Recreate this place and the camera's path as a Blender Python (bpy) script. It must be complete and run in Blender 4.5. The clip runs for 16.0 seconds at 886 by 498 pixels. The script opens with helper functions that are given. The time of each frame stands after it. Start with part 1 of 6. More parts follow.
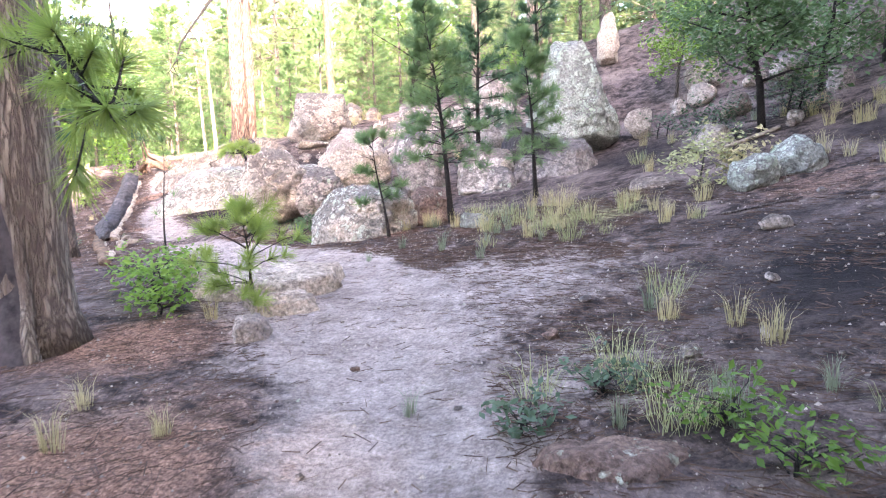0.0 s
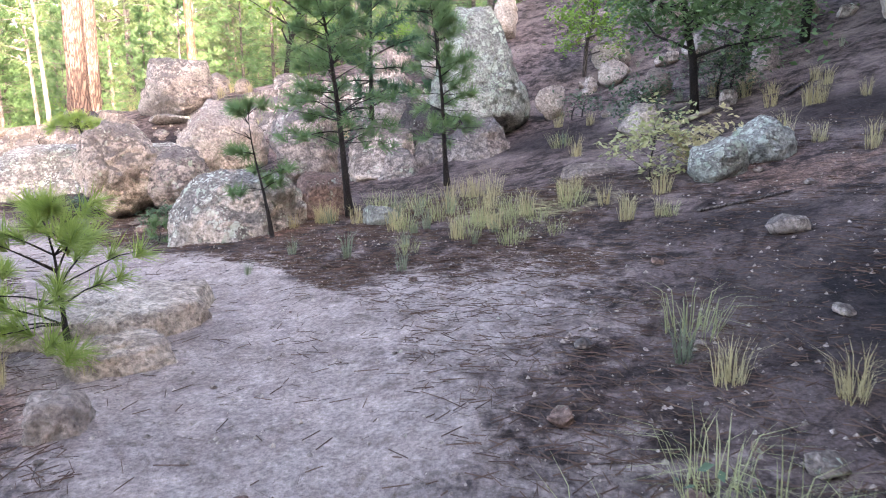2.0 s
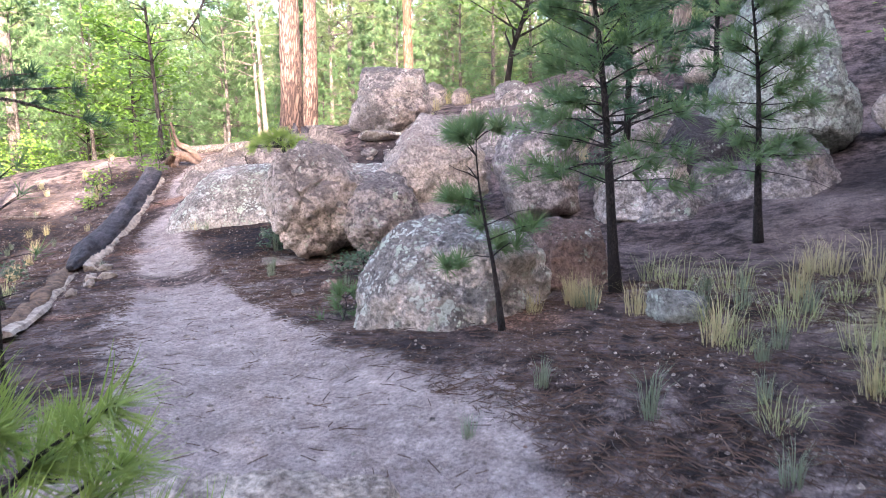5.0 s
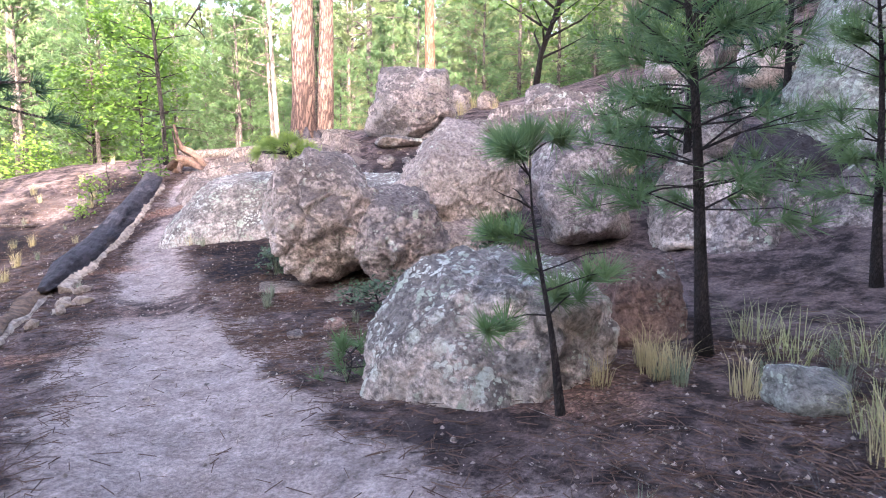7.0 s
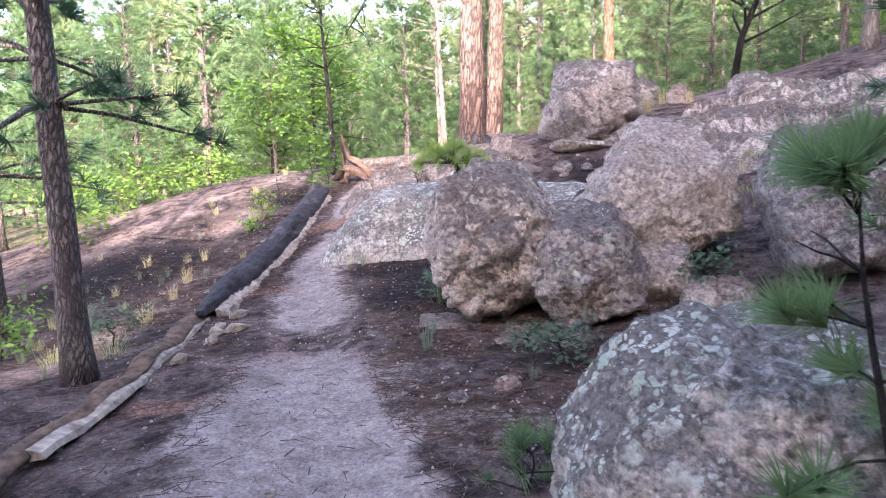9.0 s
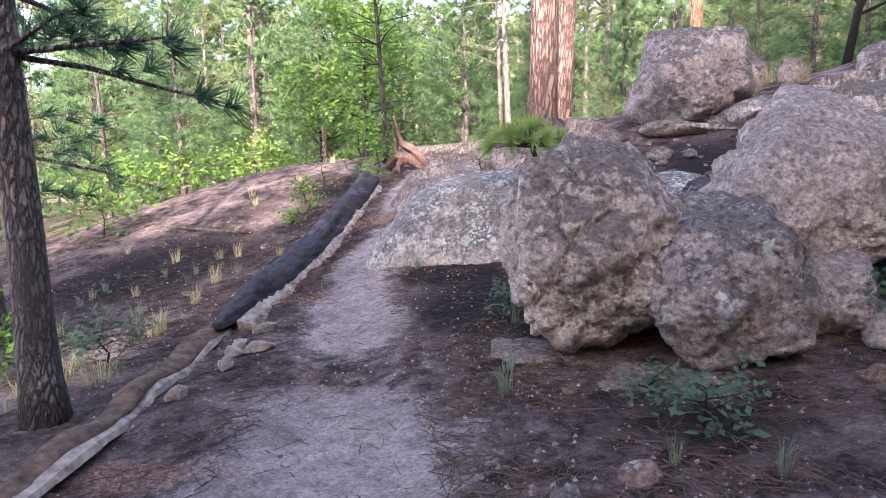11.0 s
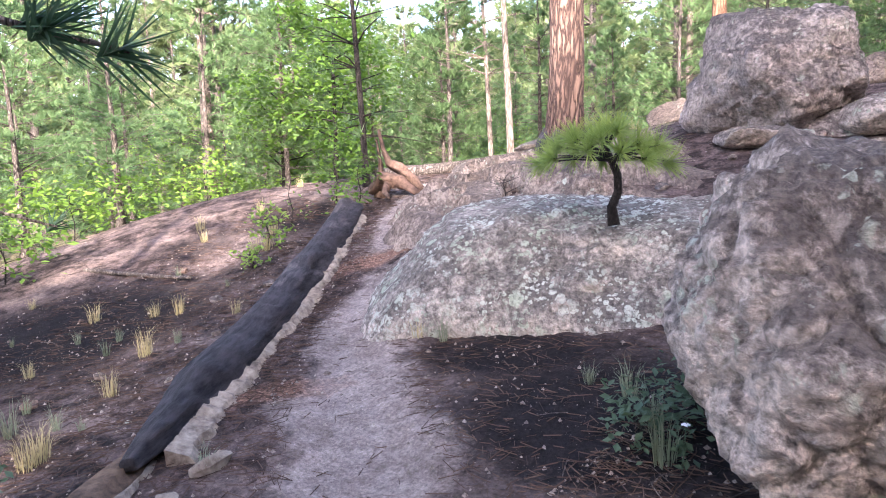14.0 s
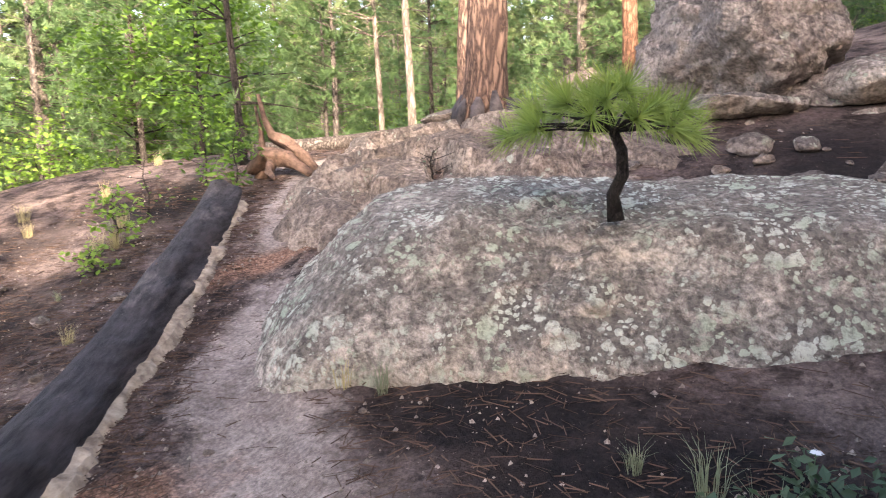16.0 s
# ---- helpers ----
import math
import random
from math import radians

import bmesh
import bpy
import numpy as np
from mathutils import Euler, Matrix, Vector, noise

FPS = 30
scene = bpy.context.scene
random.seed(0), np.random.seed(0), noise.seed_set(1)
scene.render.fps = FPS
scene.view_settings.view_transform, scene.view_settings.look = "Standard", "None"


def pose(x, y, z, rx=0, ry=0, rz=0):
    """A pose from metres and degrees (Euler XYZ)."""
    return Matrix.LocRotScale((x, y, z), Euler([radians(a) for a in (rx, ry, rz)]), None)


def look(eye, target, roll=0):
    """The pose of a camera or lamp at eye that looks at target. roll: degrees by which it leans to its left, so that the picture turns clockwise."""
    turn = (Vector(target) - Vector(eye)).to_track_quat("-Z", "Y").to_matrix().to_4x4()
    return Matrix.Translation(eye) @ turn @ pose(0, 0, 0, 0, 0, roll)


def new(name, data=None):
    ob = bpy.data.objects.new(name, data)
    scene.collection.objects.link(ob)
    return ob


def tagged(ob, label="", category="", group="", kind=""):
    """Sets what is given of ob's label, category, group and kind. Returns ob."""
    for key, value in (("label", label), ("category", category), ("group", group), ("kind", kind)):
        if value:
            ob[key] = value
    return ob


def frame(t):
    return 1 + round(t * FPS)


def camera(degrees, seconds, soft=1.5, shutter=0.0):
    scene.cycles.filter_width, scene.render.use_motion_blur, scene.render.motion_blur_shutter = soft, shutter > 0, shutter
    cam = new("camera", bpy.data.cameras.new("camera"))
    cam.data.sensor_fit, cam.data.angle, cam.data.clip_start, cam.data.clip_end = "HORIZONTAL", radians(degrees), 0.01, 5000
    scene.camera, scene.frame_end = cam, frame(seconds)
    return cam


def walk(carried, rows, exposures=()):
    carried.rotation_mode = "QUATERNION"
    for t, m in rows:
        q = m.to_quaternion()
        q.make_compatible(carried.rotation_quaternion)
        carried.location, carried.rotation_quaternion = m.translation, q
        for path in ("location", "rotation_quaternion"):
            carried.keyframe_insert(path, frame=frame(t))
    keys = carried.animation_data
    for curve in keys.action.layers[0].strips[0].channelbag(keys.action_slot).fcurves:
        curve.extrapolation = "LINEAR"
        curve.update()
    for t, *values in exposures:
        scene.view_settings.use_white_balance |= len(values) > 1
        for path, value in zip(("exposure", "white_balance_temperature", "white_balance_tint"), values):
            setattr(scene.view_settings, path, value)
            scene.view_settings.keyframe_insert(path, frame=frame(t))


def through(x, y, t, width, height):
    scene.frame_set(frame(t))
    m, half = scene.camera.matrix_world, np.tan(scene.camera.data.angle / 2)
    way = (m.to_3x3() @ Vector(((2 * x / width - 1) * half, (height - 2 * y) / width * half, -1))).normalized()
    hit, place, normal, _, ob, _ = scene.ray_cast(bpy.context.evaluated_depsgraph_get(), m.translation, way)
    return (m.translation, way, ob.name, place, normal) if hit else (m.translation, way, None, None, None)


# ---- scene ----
import itertools

cam = camera(65.6, 16.0, soft=1.0, shutter=0.2)
PATH = [
    (0, pose(-0.219, 7.982, 1.356, 81.62, 0, 21.39) @ pose(0, 0, 0, 0, 0, -1.95)),
    (0.5, pose(-0.490, 8.396, 1.320, 83.63, 0, 17.91) @ pose(0, 0, 0, 0, 0, -2.05)),
    (1, pose(-0.767, 8.790, 1.313, 81.24, 0, 14.46) @ pose(0, 0, 0, 0, 0, -1.04)),
    (1.5, pose(-0.944, 9.216, 1.335, 81.94, 0, 16.98) @ pose(0, 0, 0, 0, 0, -0.23)),
    (2, pose(-1.192, 9.675, 1.311, 79.87, 0, 10.76) @ pose(0, 0, 0, 0, 0, -0.86)),
    (2.5, pose(-1.351, 10.178, 1.312, 79.92, 0, 17.02) @ pose(0, 0, 0, 0, 0, 0.83)),
    (3, pose(-1.549, 10.653, 1.295, 78.50, 0, 15.46) @ pose(0, 0, 0, 0, 0, -2.66)),
    (3.5, pose(-1.790, 11.117, 1.302, 79.28, 0, 17.27) @ pose(0, 0, 0, 0, 0, -1.58)),
    (4, pose(-2.019, 11.592, 1.348, 79.55, 0, 20.53) @ pose(0, 0, 0, 0, 0, -2.21)),
    (4.5, pose(-2.348, 11.964, 1.391, 83.18, 0, 21.57) @ pose(0, 0, 0, 0, 0, 2.25)),
    (5, pose(-2.625, 12.348, 1.491, 80.82, 0, 27.71) @ pose(0, 0, 0, 0, 0, -0.92)),
    (5.2, pose(-2.712, 12.477, 1.570, 82.24, 0, 27.42) @ pose(0, 0, 0, 0, 0, 0.50)),
    (7.3, pose(-3.469, 13.656, 1.532, 80.82, 0, 30.09) @ pose(0, 0, 0, 0, 0, -0.65)),
    (7.5, pose(-3.554, 13.778, 1.550, 80.27, 0, 32.46) @ pose(0, 0, 0, 0, 0, -1.38)),
    (8, pose(-3.734, 14.028, 1.561, 80.47, 0, 40.85) @ pose(0, 0, 0, 0, 0, -2.45)),
    (8.5, pose(-3.973, 14.316, 1.562, 81.45, 0, 41.66) @ pose(0, 0, 0, 0, 0, -2.89)),
    (9, pose(-4.212, 14.504, 1.599, 81.58, 0, 43.06) @ pose(0, 0, 0, 0, 0, -1.84)),
    (9.5, pose(-4.528, 14.778, 1.569, 81.51, 0, 49.17) @ pose(0, 0, 0, 0, 0, -0.06)),
    (9.7, pose(-4.666, 14.938, 1.565, 81.40, 0, 48.59) @ pose(0, 0, 0, 0, 0, -0.04)),
    (11.8, pose(-6.081, 15.864, 1.388, 81.83, 0, 45.64) @ pose(0, 0, 0, 0, 0, -3.08)),
    (12, pose(-6.257, 15.977, 1.387, 82.15, 0, 44.42) @ pose(0, 0, 0, 0, 0, -3.59)),
    (12.5, pose(-6.662, 16.193, 1.362, 79.88, 0, 38.83) @ pose(0, 0, 0, 0, 0, -2.20)),
    (13, pose(-7.013, 16.386, 1.357, 79.47, 0, 43.35) @ pose(0, 0, 0, 0, 0, -3.49)),
    (13.5, pose(-7.417, 16.634, 1.371, 79.53, 0, 37.16) @ pose(0, 0, 0, 0, 0, -3.15)),
    (14, pose(-7.745, 16.826, 1.378, 83.04, 0, 43.86) @ pose(0, 0, 0, 0, 0, -1.79)),
    (14.5, pose(-8.126, 17.012, 1.352, 82.02, 0, 41.21) @ pose(0, 0, 0, 0, 0, -0.38)),
    (15, pose(-8.456, 17.173, 1.347, 81.82, 0, 41.10) @ pose(0, 0, 0, 0, 0, -2.02)),
    (15.5, pose(-8.820, 17.519, 1.369, 82.21, 0, 39.07) @ pose(0, 0, 0, 0, 0, -0.55)),
    (16, pose(-9.122, 17.805, 1.366, 80.73, 0, 33.36) @ pose(0, 0, 0, 0, 0, -1.55)),
]
EXPOSURES = [(0, 4.15, 6850, 21), (0.5, 3.65, 6750, 20), (1, 3.85, 6750, 20), (2, 3.75, 6850, 19), (2.5, 3.9, 6900, 18), (3.5, 3.95, 6850, 18), (4.0, 3.85, 6750, 18), (4.5, 3.4, 6550, 21), (5, 3.35, 6350, 22), (7.5, 3.35, 6200, 24), (8.5, 3.25, 6100, 24), (9.0, 3.0, 6050, 25), (9.5, 2.7, 6100, 25), (12, 2.71, 5950, 26), (13, 2.91, 6050, 24), (14.5, 2.82, 6150, 21), (15.0, 2.98, 6700, 19), (15.5, 2.75, 6900, 17), (16, 2.7, 7050, 17)]

walk(cam, PATH, exposures=EXPOSURES)

# ---- daylight ----
SUN_ELEVATION, SUN_AZIMUTH = 24.0, 138.0   # degrees; azimuth clockwise from +y
world = bpy.data.worlds.new("sky_world")
scene.world = world
world.use_nodes = True
wn = world.node_tree
wn.nodes.clear()
sky = wn.nodes.new("ShaderNodeTexSky")
sky.sky_type, sky.sun_disc = "NISHITA", False
sky.sun_elevation, sky.sun_rotation = radians(SUN_ELEVATION), radians(SUN_AZIMUTH)
sky.air_density, sky.dust_density, sky.ozone_density = 1.0, 3.0, 0.6
bg = wn.nodes.new("ShaderNodeBackground")
bg.inputs["Strength"].default_value = 0.15
out = wn.nodes.new("ShaderNodeOutputWorld")
wn.links.new(sky.outputs[0], bg.inputs["Color"])
wn.links.new(bg.outputs[0], out.inputs["Surface"])
sun = new("sun", bpy.data.lights.new("sun", "SUN"))
sun.data.energy, sun.data.angle, sun.data.color = 3.6, radians(1.5), (1.0, 0.91, 0.74)
az, el = radians(SUN_AZIMUTH), radians(SUN_ELEVATION)
SUN_FROM = Vector((math.sin(az) * math.cos(el), math.cos(az) * math.cos(el), math.sin(el)))
sun.matrix_world = look(SUN_FROM * 90, (0, 0, 0))

# ---- materials ----


def material(name):
    m = bpy.data.materials.new(name)
    m.use_nodes = True
    t = m.node_tree
    t.nodes.clear()
    o = t.nodes.new("ShaderNodeOutputMaterial")
    b = t.nodes.new("ShaderNodeBsdfPrincipled")
    t.links.new(b.outputs[0], o.inputs["Surface"])
    return m, t, b, o


def coords(t, scale=(1, 1, 1), world_space=False):
    if world_space:
        g = t.nodes.new("ShaderNodeNewGeometry")
        src = g.outputs["Position"]
    else:
        g = t.nodes.new("ShaderNodeTexCoord")
        src = g.outputs["Object"]
    mp = t.nodes.new("ShaderNodeMapping")
    mp.inputs["Scale"].default_value = scale
    t.links.new(src, mp.inputs["Vector"])
    return mp.outputs[0]


def noise_tex(t, vec, scale, detail=6, rough=0.6, distort=0.0):
    n = t.nodes.new("ShaderNodeTexNoise")
    n.inputs["Scale"].default_value, n.inputs["Detail"].default_value = scale, detail
    n.inputs["Roughness"].default_value, n.inputs["Distortion"].default_value = rough, distort
    t.links.new(vec, n.inputs["Vector"])
    return n.outputs["Fac"]


def voronoi(t, vec, scale, feature="F1", out="Distance", randomness=1.0):
    n = t.nodes.new("ShaderNodeTexVoronoi")
    n.feature = feature
    n.inputs["Scale"].default_value, n.inputs["Randomness"].default_value = scale, randomness
    t.links.new(vec, n.inputs["Vector"])
    return n.outputs[out]


def ramp(t, fac, *stops):
    r = t.nodes.new("ShaderNodeValToRGB")
    while len(r.color_ramp.elements) < len(stops):
        r.color_ramp.elements.new(0.5)
    for e, (p, c) in zip(r.color_ramp.elements, stops):
        e.position = p
        e.color = (*c, 1) if not isinstance(c, (int, float)) else (c, c, c, 1)
    t.links.new(fac, r.inputs[0])
    return r.outputs[0]


def mix(t, fac, a, b, mode="MIX"):
    n = t.nodes.new("ShaderNodeMix")
    n.data_type, n.blend_type = "RGBA", mode
    for sock, v in ((n.inputs["Factor"], fac), (n.inputs[6], a), (n.inputs[7], b)):
        if isinstance(v, (int, float)):
            sock.default_value = v if sock == n.inputs["Factor"] else (v, v, v, 1)
        elif isinstance(v, tuple):
            sock.default_value = (*v, 1)
        else:
            t.links.new(v, sock)
    return n.outputs[2]


def calc(t, op, a, b):
    n = t.nodes.new("ShaderNodeMath")
    n.operation = op
    n.use_clamp = op in ("MULTIPLY", "ADD")
    for i, v in enumerate((a, b)):
        if isinstance(v, (int, float)):
            n.inputs[i].default_value = v
        else:
            t.links.new(v, n.inputs[i])
    return n.outputs[0]


def bump(t, b, height, strength, distance):
    n = t.nodes.new("ShaderNodeBump")
    n.inputs["Strength"].default_value, n.inputs["Distance"].default_value = strength, distance
    t.links.new(height, n.inputs["Height"])
    t.links.new(n.outputs[0], b.inputs["Normal"])


def rosettes(t, vec, scale, share, rough_edge):
    """Round crusts of lichen: a disc of its own size in some of the cells."""
    n = t.nodes.new("ShaderNodeTexVoronoi")
    n.inputs["Scale"].default_value = scale
    t.links.new(vec, n.inputs["Vector"])
    sp = t.nodes.new("ShaderNodeSeparateColor")
    t.links.new(n.outputs["Color"], sp.inputs[0])
    size = calc(t, "MULTIPLY", ramp(t, sp.outputs[0], (1 - share, 0.0), (1.0, 1.0)), 0.5)
    edge = calc(t, "ADD", n.outputs["Distance"], calc(t, "MULTIPLY", rough_edge, 0.55))
    return ramp(t, calc(t, "SUBTRACT", calc(t, "ADD", size, 0.30), edge), (0.08, 0.0), (0.15, 1.0))


def rock_material(name, pale, mid, dark, lichen=0.5, lichen_tint=(0.56, 0.58, 0.48), stain=0.5, scale=1.0):
    """Weathered volcanic tuff: pinkish body, dark crust mostly on the upper faces, pale lichen rosettes, pits."""
    m, t, b, o = material(name)
    v = coords(t, (scale, scale, scale), True)
    big = noise_tex(t, v, 1.3, 5, 0.6, 0.5)
    fine = noise_tex(t, v, 26, 8, 0.72)
    ragged = noise_tex(t, v, 8.5, 10, 0.8, 0.5)
    body = mix(t, ramp(t, big, (0.34, 0.0), (0.64, 1.0)), pale, mid)
    body = mix(t, ramp(t, noise_tex(t, v, 4.2, 6, 0.6, 1.2), (0.52, 0.0), (0.66, 0.6)), body, tuple(c * 0.62 for c in mid))
    up = t.nodes.new("ShaderNodeNewGeometry")
    sx = t.nodes.new("ShaderNodeSeparateXYZ")
    t.links.new(up.outputs["Normal"], sx.inputs[0])
    lean = calc(t, "MULTIPLY", calc(t, "ADD", sx.outputs[2], 0.35), 0.25)
    crust = calc(t, "ADD", calc(t, "ADD", calc(t, "MULTIPLY", ragged, 0.65), calc(t, "MULTIPLY", big, 0.35)), lean)
    crust = ramp(t, crust, (0.715 - 0.20 * stain, 0.0), (0.82 - 0.18 * stain, 1.0))
    body = mix(t, calc(t, "MULTIPLY", crust, 0.82), body, dark)
    body = mix(t, 0.75, body, ramp(t, fine, (0.35, 0.25), (0.65, 1.65)), "MULTIPLY")
    warp = t.nodes.new("ShaderNodeTexNoise")
    warp.inputs["Scale"].default_value, warp.inputs["Detail"].default_value = 11, 4
    t.links.new(v, warp.inputs["Vector"])
    warped = mix(t, 0.07, v, warp.outputs["Color"], "ADD")
    edge = calc(t, "MULTIPLY", calc(t, "SUBTRACT", noise_tex(t, v, 40, 6, 0.8), 0.5), 1.6)
    large = rosettes(t, warped, 11, 0.15 + 0.35 * lichen, edge)
    small = rosettes(t, warped, 27, 0.2 + 0.4 * lichen, edge)
    zone = ramp(t, noise_tex(t, v, 2.6, 6, 0.7), (0.62 - 0.20 * lichen, 0.0), (0.70 - 0.18 * lichen, 1.0))
    fleck = calc(t, "MULTIPLY", calc(t, "MAXIMUM", large, small), zone)
    fleck = calc(t, "MULTIPLY", fleck, ramp(t, calc(t, "ADD", sx.outputs[2], calc(t, "MULTIPLY", big, 0.7)), (0.0, 0.1), (0.4, 1.0)))
    fleck = calc(t, "MULTIPLY", fleck, ramp(t, fine, (0.36, 0.35), (0.52, 1.0)))
    tint = mix(t, ramp(t, noise_tex(t, v, 2.7, 2), (0.45, 0.0), (0.6, 1.0)), lichen_tint, tuple(c * k for c, k in zip(lichen_tint, (0.72, 0.78, 0.70))))
    col = mix(t, calc(t, "MULTIPLY", fleck, 0.9), body, tint)
    t.links.new(col, b.inputs["Base Color"])
    b.inputs["Roughness"].default_value = 0.94
    b.inputs["Specular IOR Level"].default_value = 0.15
    pits = ramp(t, voronoi(t, warped, 24, "F1"), (0.04, 0.0), (0.35, 1.0))
    lumps = noise_tex(t, v, 7, 6, 0.62, 0.5)
    h = calc(t, "ADD", calc(t, "MULTIPLY", lumps, 0.75), calc(t, "ADD", calc(t, "MULTIPLY", fine, 0.28), calc(t, "MULTIPLY", pits, 0.12)))
    bump(t, b, h, 1.0, 0.10)
    return m


def bark_material(name, plate, furrow, scale=1.0, stretch=0.22):
    m, t, b, o = material(name)
    v = coords(t, (scale, scale, scale * stretch))
    w = mix(t, 0.25, v, noise_tex(t, v, 4, 5, 0.7), "ADD")
    cells = voronoi(t, w, 17, "DISTANCE_TO_EDGE")
    crack = ramp(t, cells, (0.02, 0.0), (0.26, 1.0))
    n = noise_tex(t, v, 22, 8, 0.7)
    hue = mix(t, ramp(t, noise_tex(t, v, 2.2, 4), (0.4, 0.0), (0.62, 1.0)), plate, tuple(c * 0.62 for c in plate))
    col = mix(t, crack, furrow, hue)
    col = mix(t, 0.5, col, ramp(t, n, (0.3, 0.45), (0.7, 1.3)), "MULTIPLY")
    t.links.new(col, b.inputs["Base Color"])
    b.inputs["Roughness"].default_value = 0.92
    b.inputs["Specular IOR Level"].default_value = 0.2
    bump(t, b, calc(t, "ADD", calc(t, "MULTIPLY", crack, 0.7), calc(t, "MULTIPLY", n, 0.3)), 0.9, 0.03)
    return m


def leaf_material(name, dark, light, through=0.4, rough=0.5, per_island=True):
    m, t, b, o = material(name)
    info = t.nodes.new("ShaderNodeObjectInfo")
    geo = t.nodes.new("ShaderNodeNewGeometry")
    r = calc(t, "ADD", calc(t, "MULTIPLY", geo.outputs["Random Per Island"], 0.6), calc(t, "MULTIPLY", info.outputs["Random"], 0.4))
    col = mix(t, r, dark, light)
    t.links.new(col, b.inputs["Base Color"])
    b.inputs["Roughness"].default_value = rough
    b.inputs["Specular IOR Level"].default_value = 0.3
    tr = t.nodes.new("ShaderNodeBsdfTranslucent")
    t.links.new(mix(t, 0.5, col, light), tr.inputs["Color"])
    mx = t.nodes.new("ShaderNodeMixShader")
    mx.inputs[0].default_value = through
    t.links.new(b.outputs[0], mx.inputs[1])
    t.links.new(tr.outputs[0], mx.inputs[2])
    t.links.new(mx.outputs[0], o.inputs["Surface"])
    return m


def plain_material(name, a, c, scale=8, rough=0.85, relief=0.4, depth=0.01):
    m, t, b, o = material(name)
    v = coords(t)
    n = noise_tex(t, v, scale, 7, 0.65)
    col = mix(t, ramp(t, n, (0.35, 0.0), (0.65, 1.0)), a, c)
    t.links.new(col, b.inputs["Base Color"])
    b.inputs["Roughness"].default_value = rough
    b.inputs["Specular IOR Level"].default_value = 0.25
    bump(t, b, noise_tex(t, v, scale * 4, 6, 0.7), relief, depth)
    return m


def soil_material():
    """Burnt dark soil, trodden pale trail and rusty needle litter, mixed by three painted layers; alpha adds char and
    painted shade.
    """
    m, t, b, o = material("forest_soil")
    v = coords(t, (1, 1, 1), True)
    at = t.nodes.new("ShaderNodeAttribute")
    at.attribute_name = "layers"
    sep = t.nodes.new("ShaderNodeSeparateColor")
    t.links.new(at.outputs["Color"], sep.inputs[0])
    big = noise_tex(t, v, 0.9, 6, 0.62, 0.3)
    mid = noise_tex(t, v, 4.5, 8, 0.72, 0.1)
    fine = noise_tex(t, v, 42, 8, 0.75)
    soil = mix(t, ramp(t, mid, (0.42, 0.0), (0.60, 1.0)), (0.034, 0.024, 0.022), (0.185, 0.132, 0.12))
    soil = mix(t, ramp(t, big, (0.50, 0.0), (0.68, 1.0)), soil, (0.27, 0.20, 0.18))
    soil = mix(t, ramp(t, noise_tex(t, v, 2.4, 10, 0.75, 0.9), (0.55, 0.0), (0.62, 0.85)), soil, (0.045, 0.029, 0.025))
    dirt = mix(t, ramp(t, mid, (0.3, 0.0), (0.7, 1.0)), (0.27, 0.208, 0.188), (0.47, 0.385, 0.35))
    dirt = mix(t, 0.6, dirt, ramp(t, noise_tex(t, v, 2.1, 5, 0.65), (0.36, 0.66), (0.62, 1.2)), "MULTIPLY")
    tm = ramp(t, calc(t, "ADD", sep.outputs[0], calc(t, "SUBTRACT", calc(t, "MULTIPLY", mid, 0.8), 0.4)), (0.34, 0.0), (0.62, 1.0))
    # alpha darkens burnt patches and paints shade beside the slab and boulder
    soil = mix(t, ramp(t, calc(t, "ADD", at.outputs["Alpha"], calc(t, "SUBTRACT", calc(t, "MULTIPLY", mid, 0.8), 0.4)), (0.3, 0.0), (0.7, 1.0)), soil, (0.022, 0.017, 0.018))
    col = mix(t, tm, soil, dirt)
    rust = mix(t, ramp(t, fine, (0.35, 0.0), (0.65, 1.0)), (0.13, 0.066, 0.047), (0.42, 0.245, 0.175))
    rm = ramp(t, calc(t, "ADD", sep.outputs[1], calc(t, "SUBTRACT", calc(t, "MULTIPLY", mid, 0.9), 0.45)), (0.36, 0.0), (0.66, 1.0))
    col = mix(t, rm, col, rust)
    grassy = mix(t, ramp(t, mid, (0.4, 0.0), (0.6, 1.0)), (0.20, 0.18, 0.07), (0.40, 0.36, 0.17))
    gm = ramp(t, calc(t, "ADD", sep.outputs[2], calc(t, "SUBTRACT", calc(t, "MULTIPLY", mid, 0.8), 0.4)), (0.35, 0.0), (0.7, 1.0))
    col = mix(t, gm, col, grassy)
    col = mix(t, 0.75, col, ramp(t, fine, (0.32, 0.30), (0.68, 1.6)), "MULTIPLY")
    chips = ramp(t, voronoi(t, v, 55, "F1"), (0.12, 1.0), (0.20, 0.0))
    chips = calc(t, "MULTIPLY", chips, ramp(t, noise_tex(t, v, 17, 3, 0.6), (0.56, 0.0), (0.62, 1.0)))
    col = mix(t, calc(t, "MULTIPLY", chips, 0.6), col, (0.42, 0.34, 0.30))
    col = mix(t, 0.5, col, ramp(t, noise_tex(t, v, 13, 5, 0.7), (0.34, 0.45), (0.66, 1.4)), "MULTIPLY")
    t.links.new(col, b.inputs["Base Color"])
    b.inputs["Roughness"].default_value = 0.95
    b.inputs["Specular IOR Level"].default_value = 0.15
    grit = voronoi(t, v, 130, "F1")
    clods = noise_tex(t, v, 13, 4, 0.6)
    bump(t, b, calc(t, "ADD", calc(t, "MULTIPLY", clods, 0.9), calc(t, "ADD", calc(t, "MULTIPLY", fine, 0.5), calc(t, "MULTIPLY", grit, 0.15))), 1.0, 0.05)
    return m


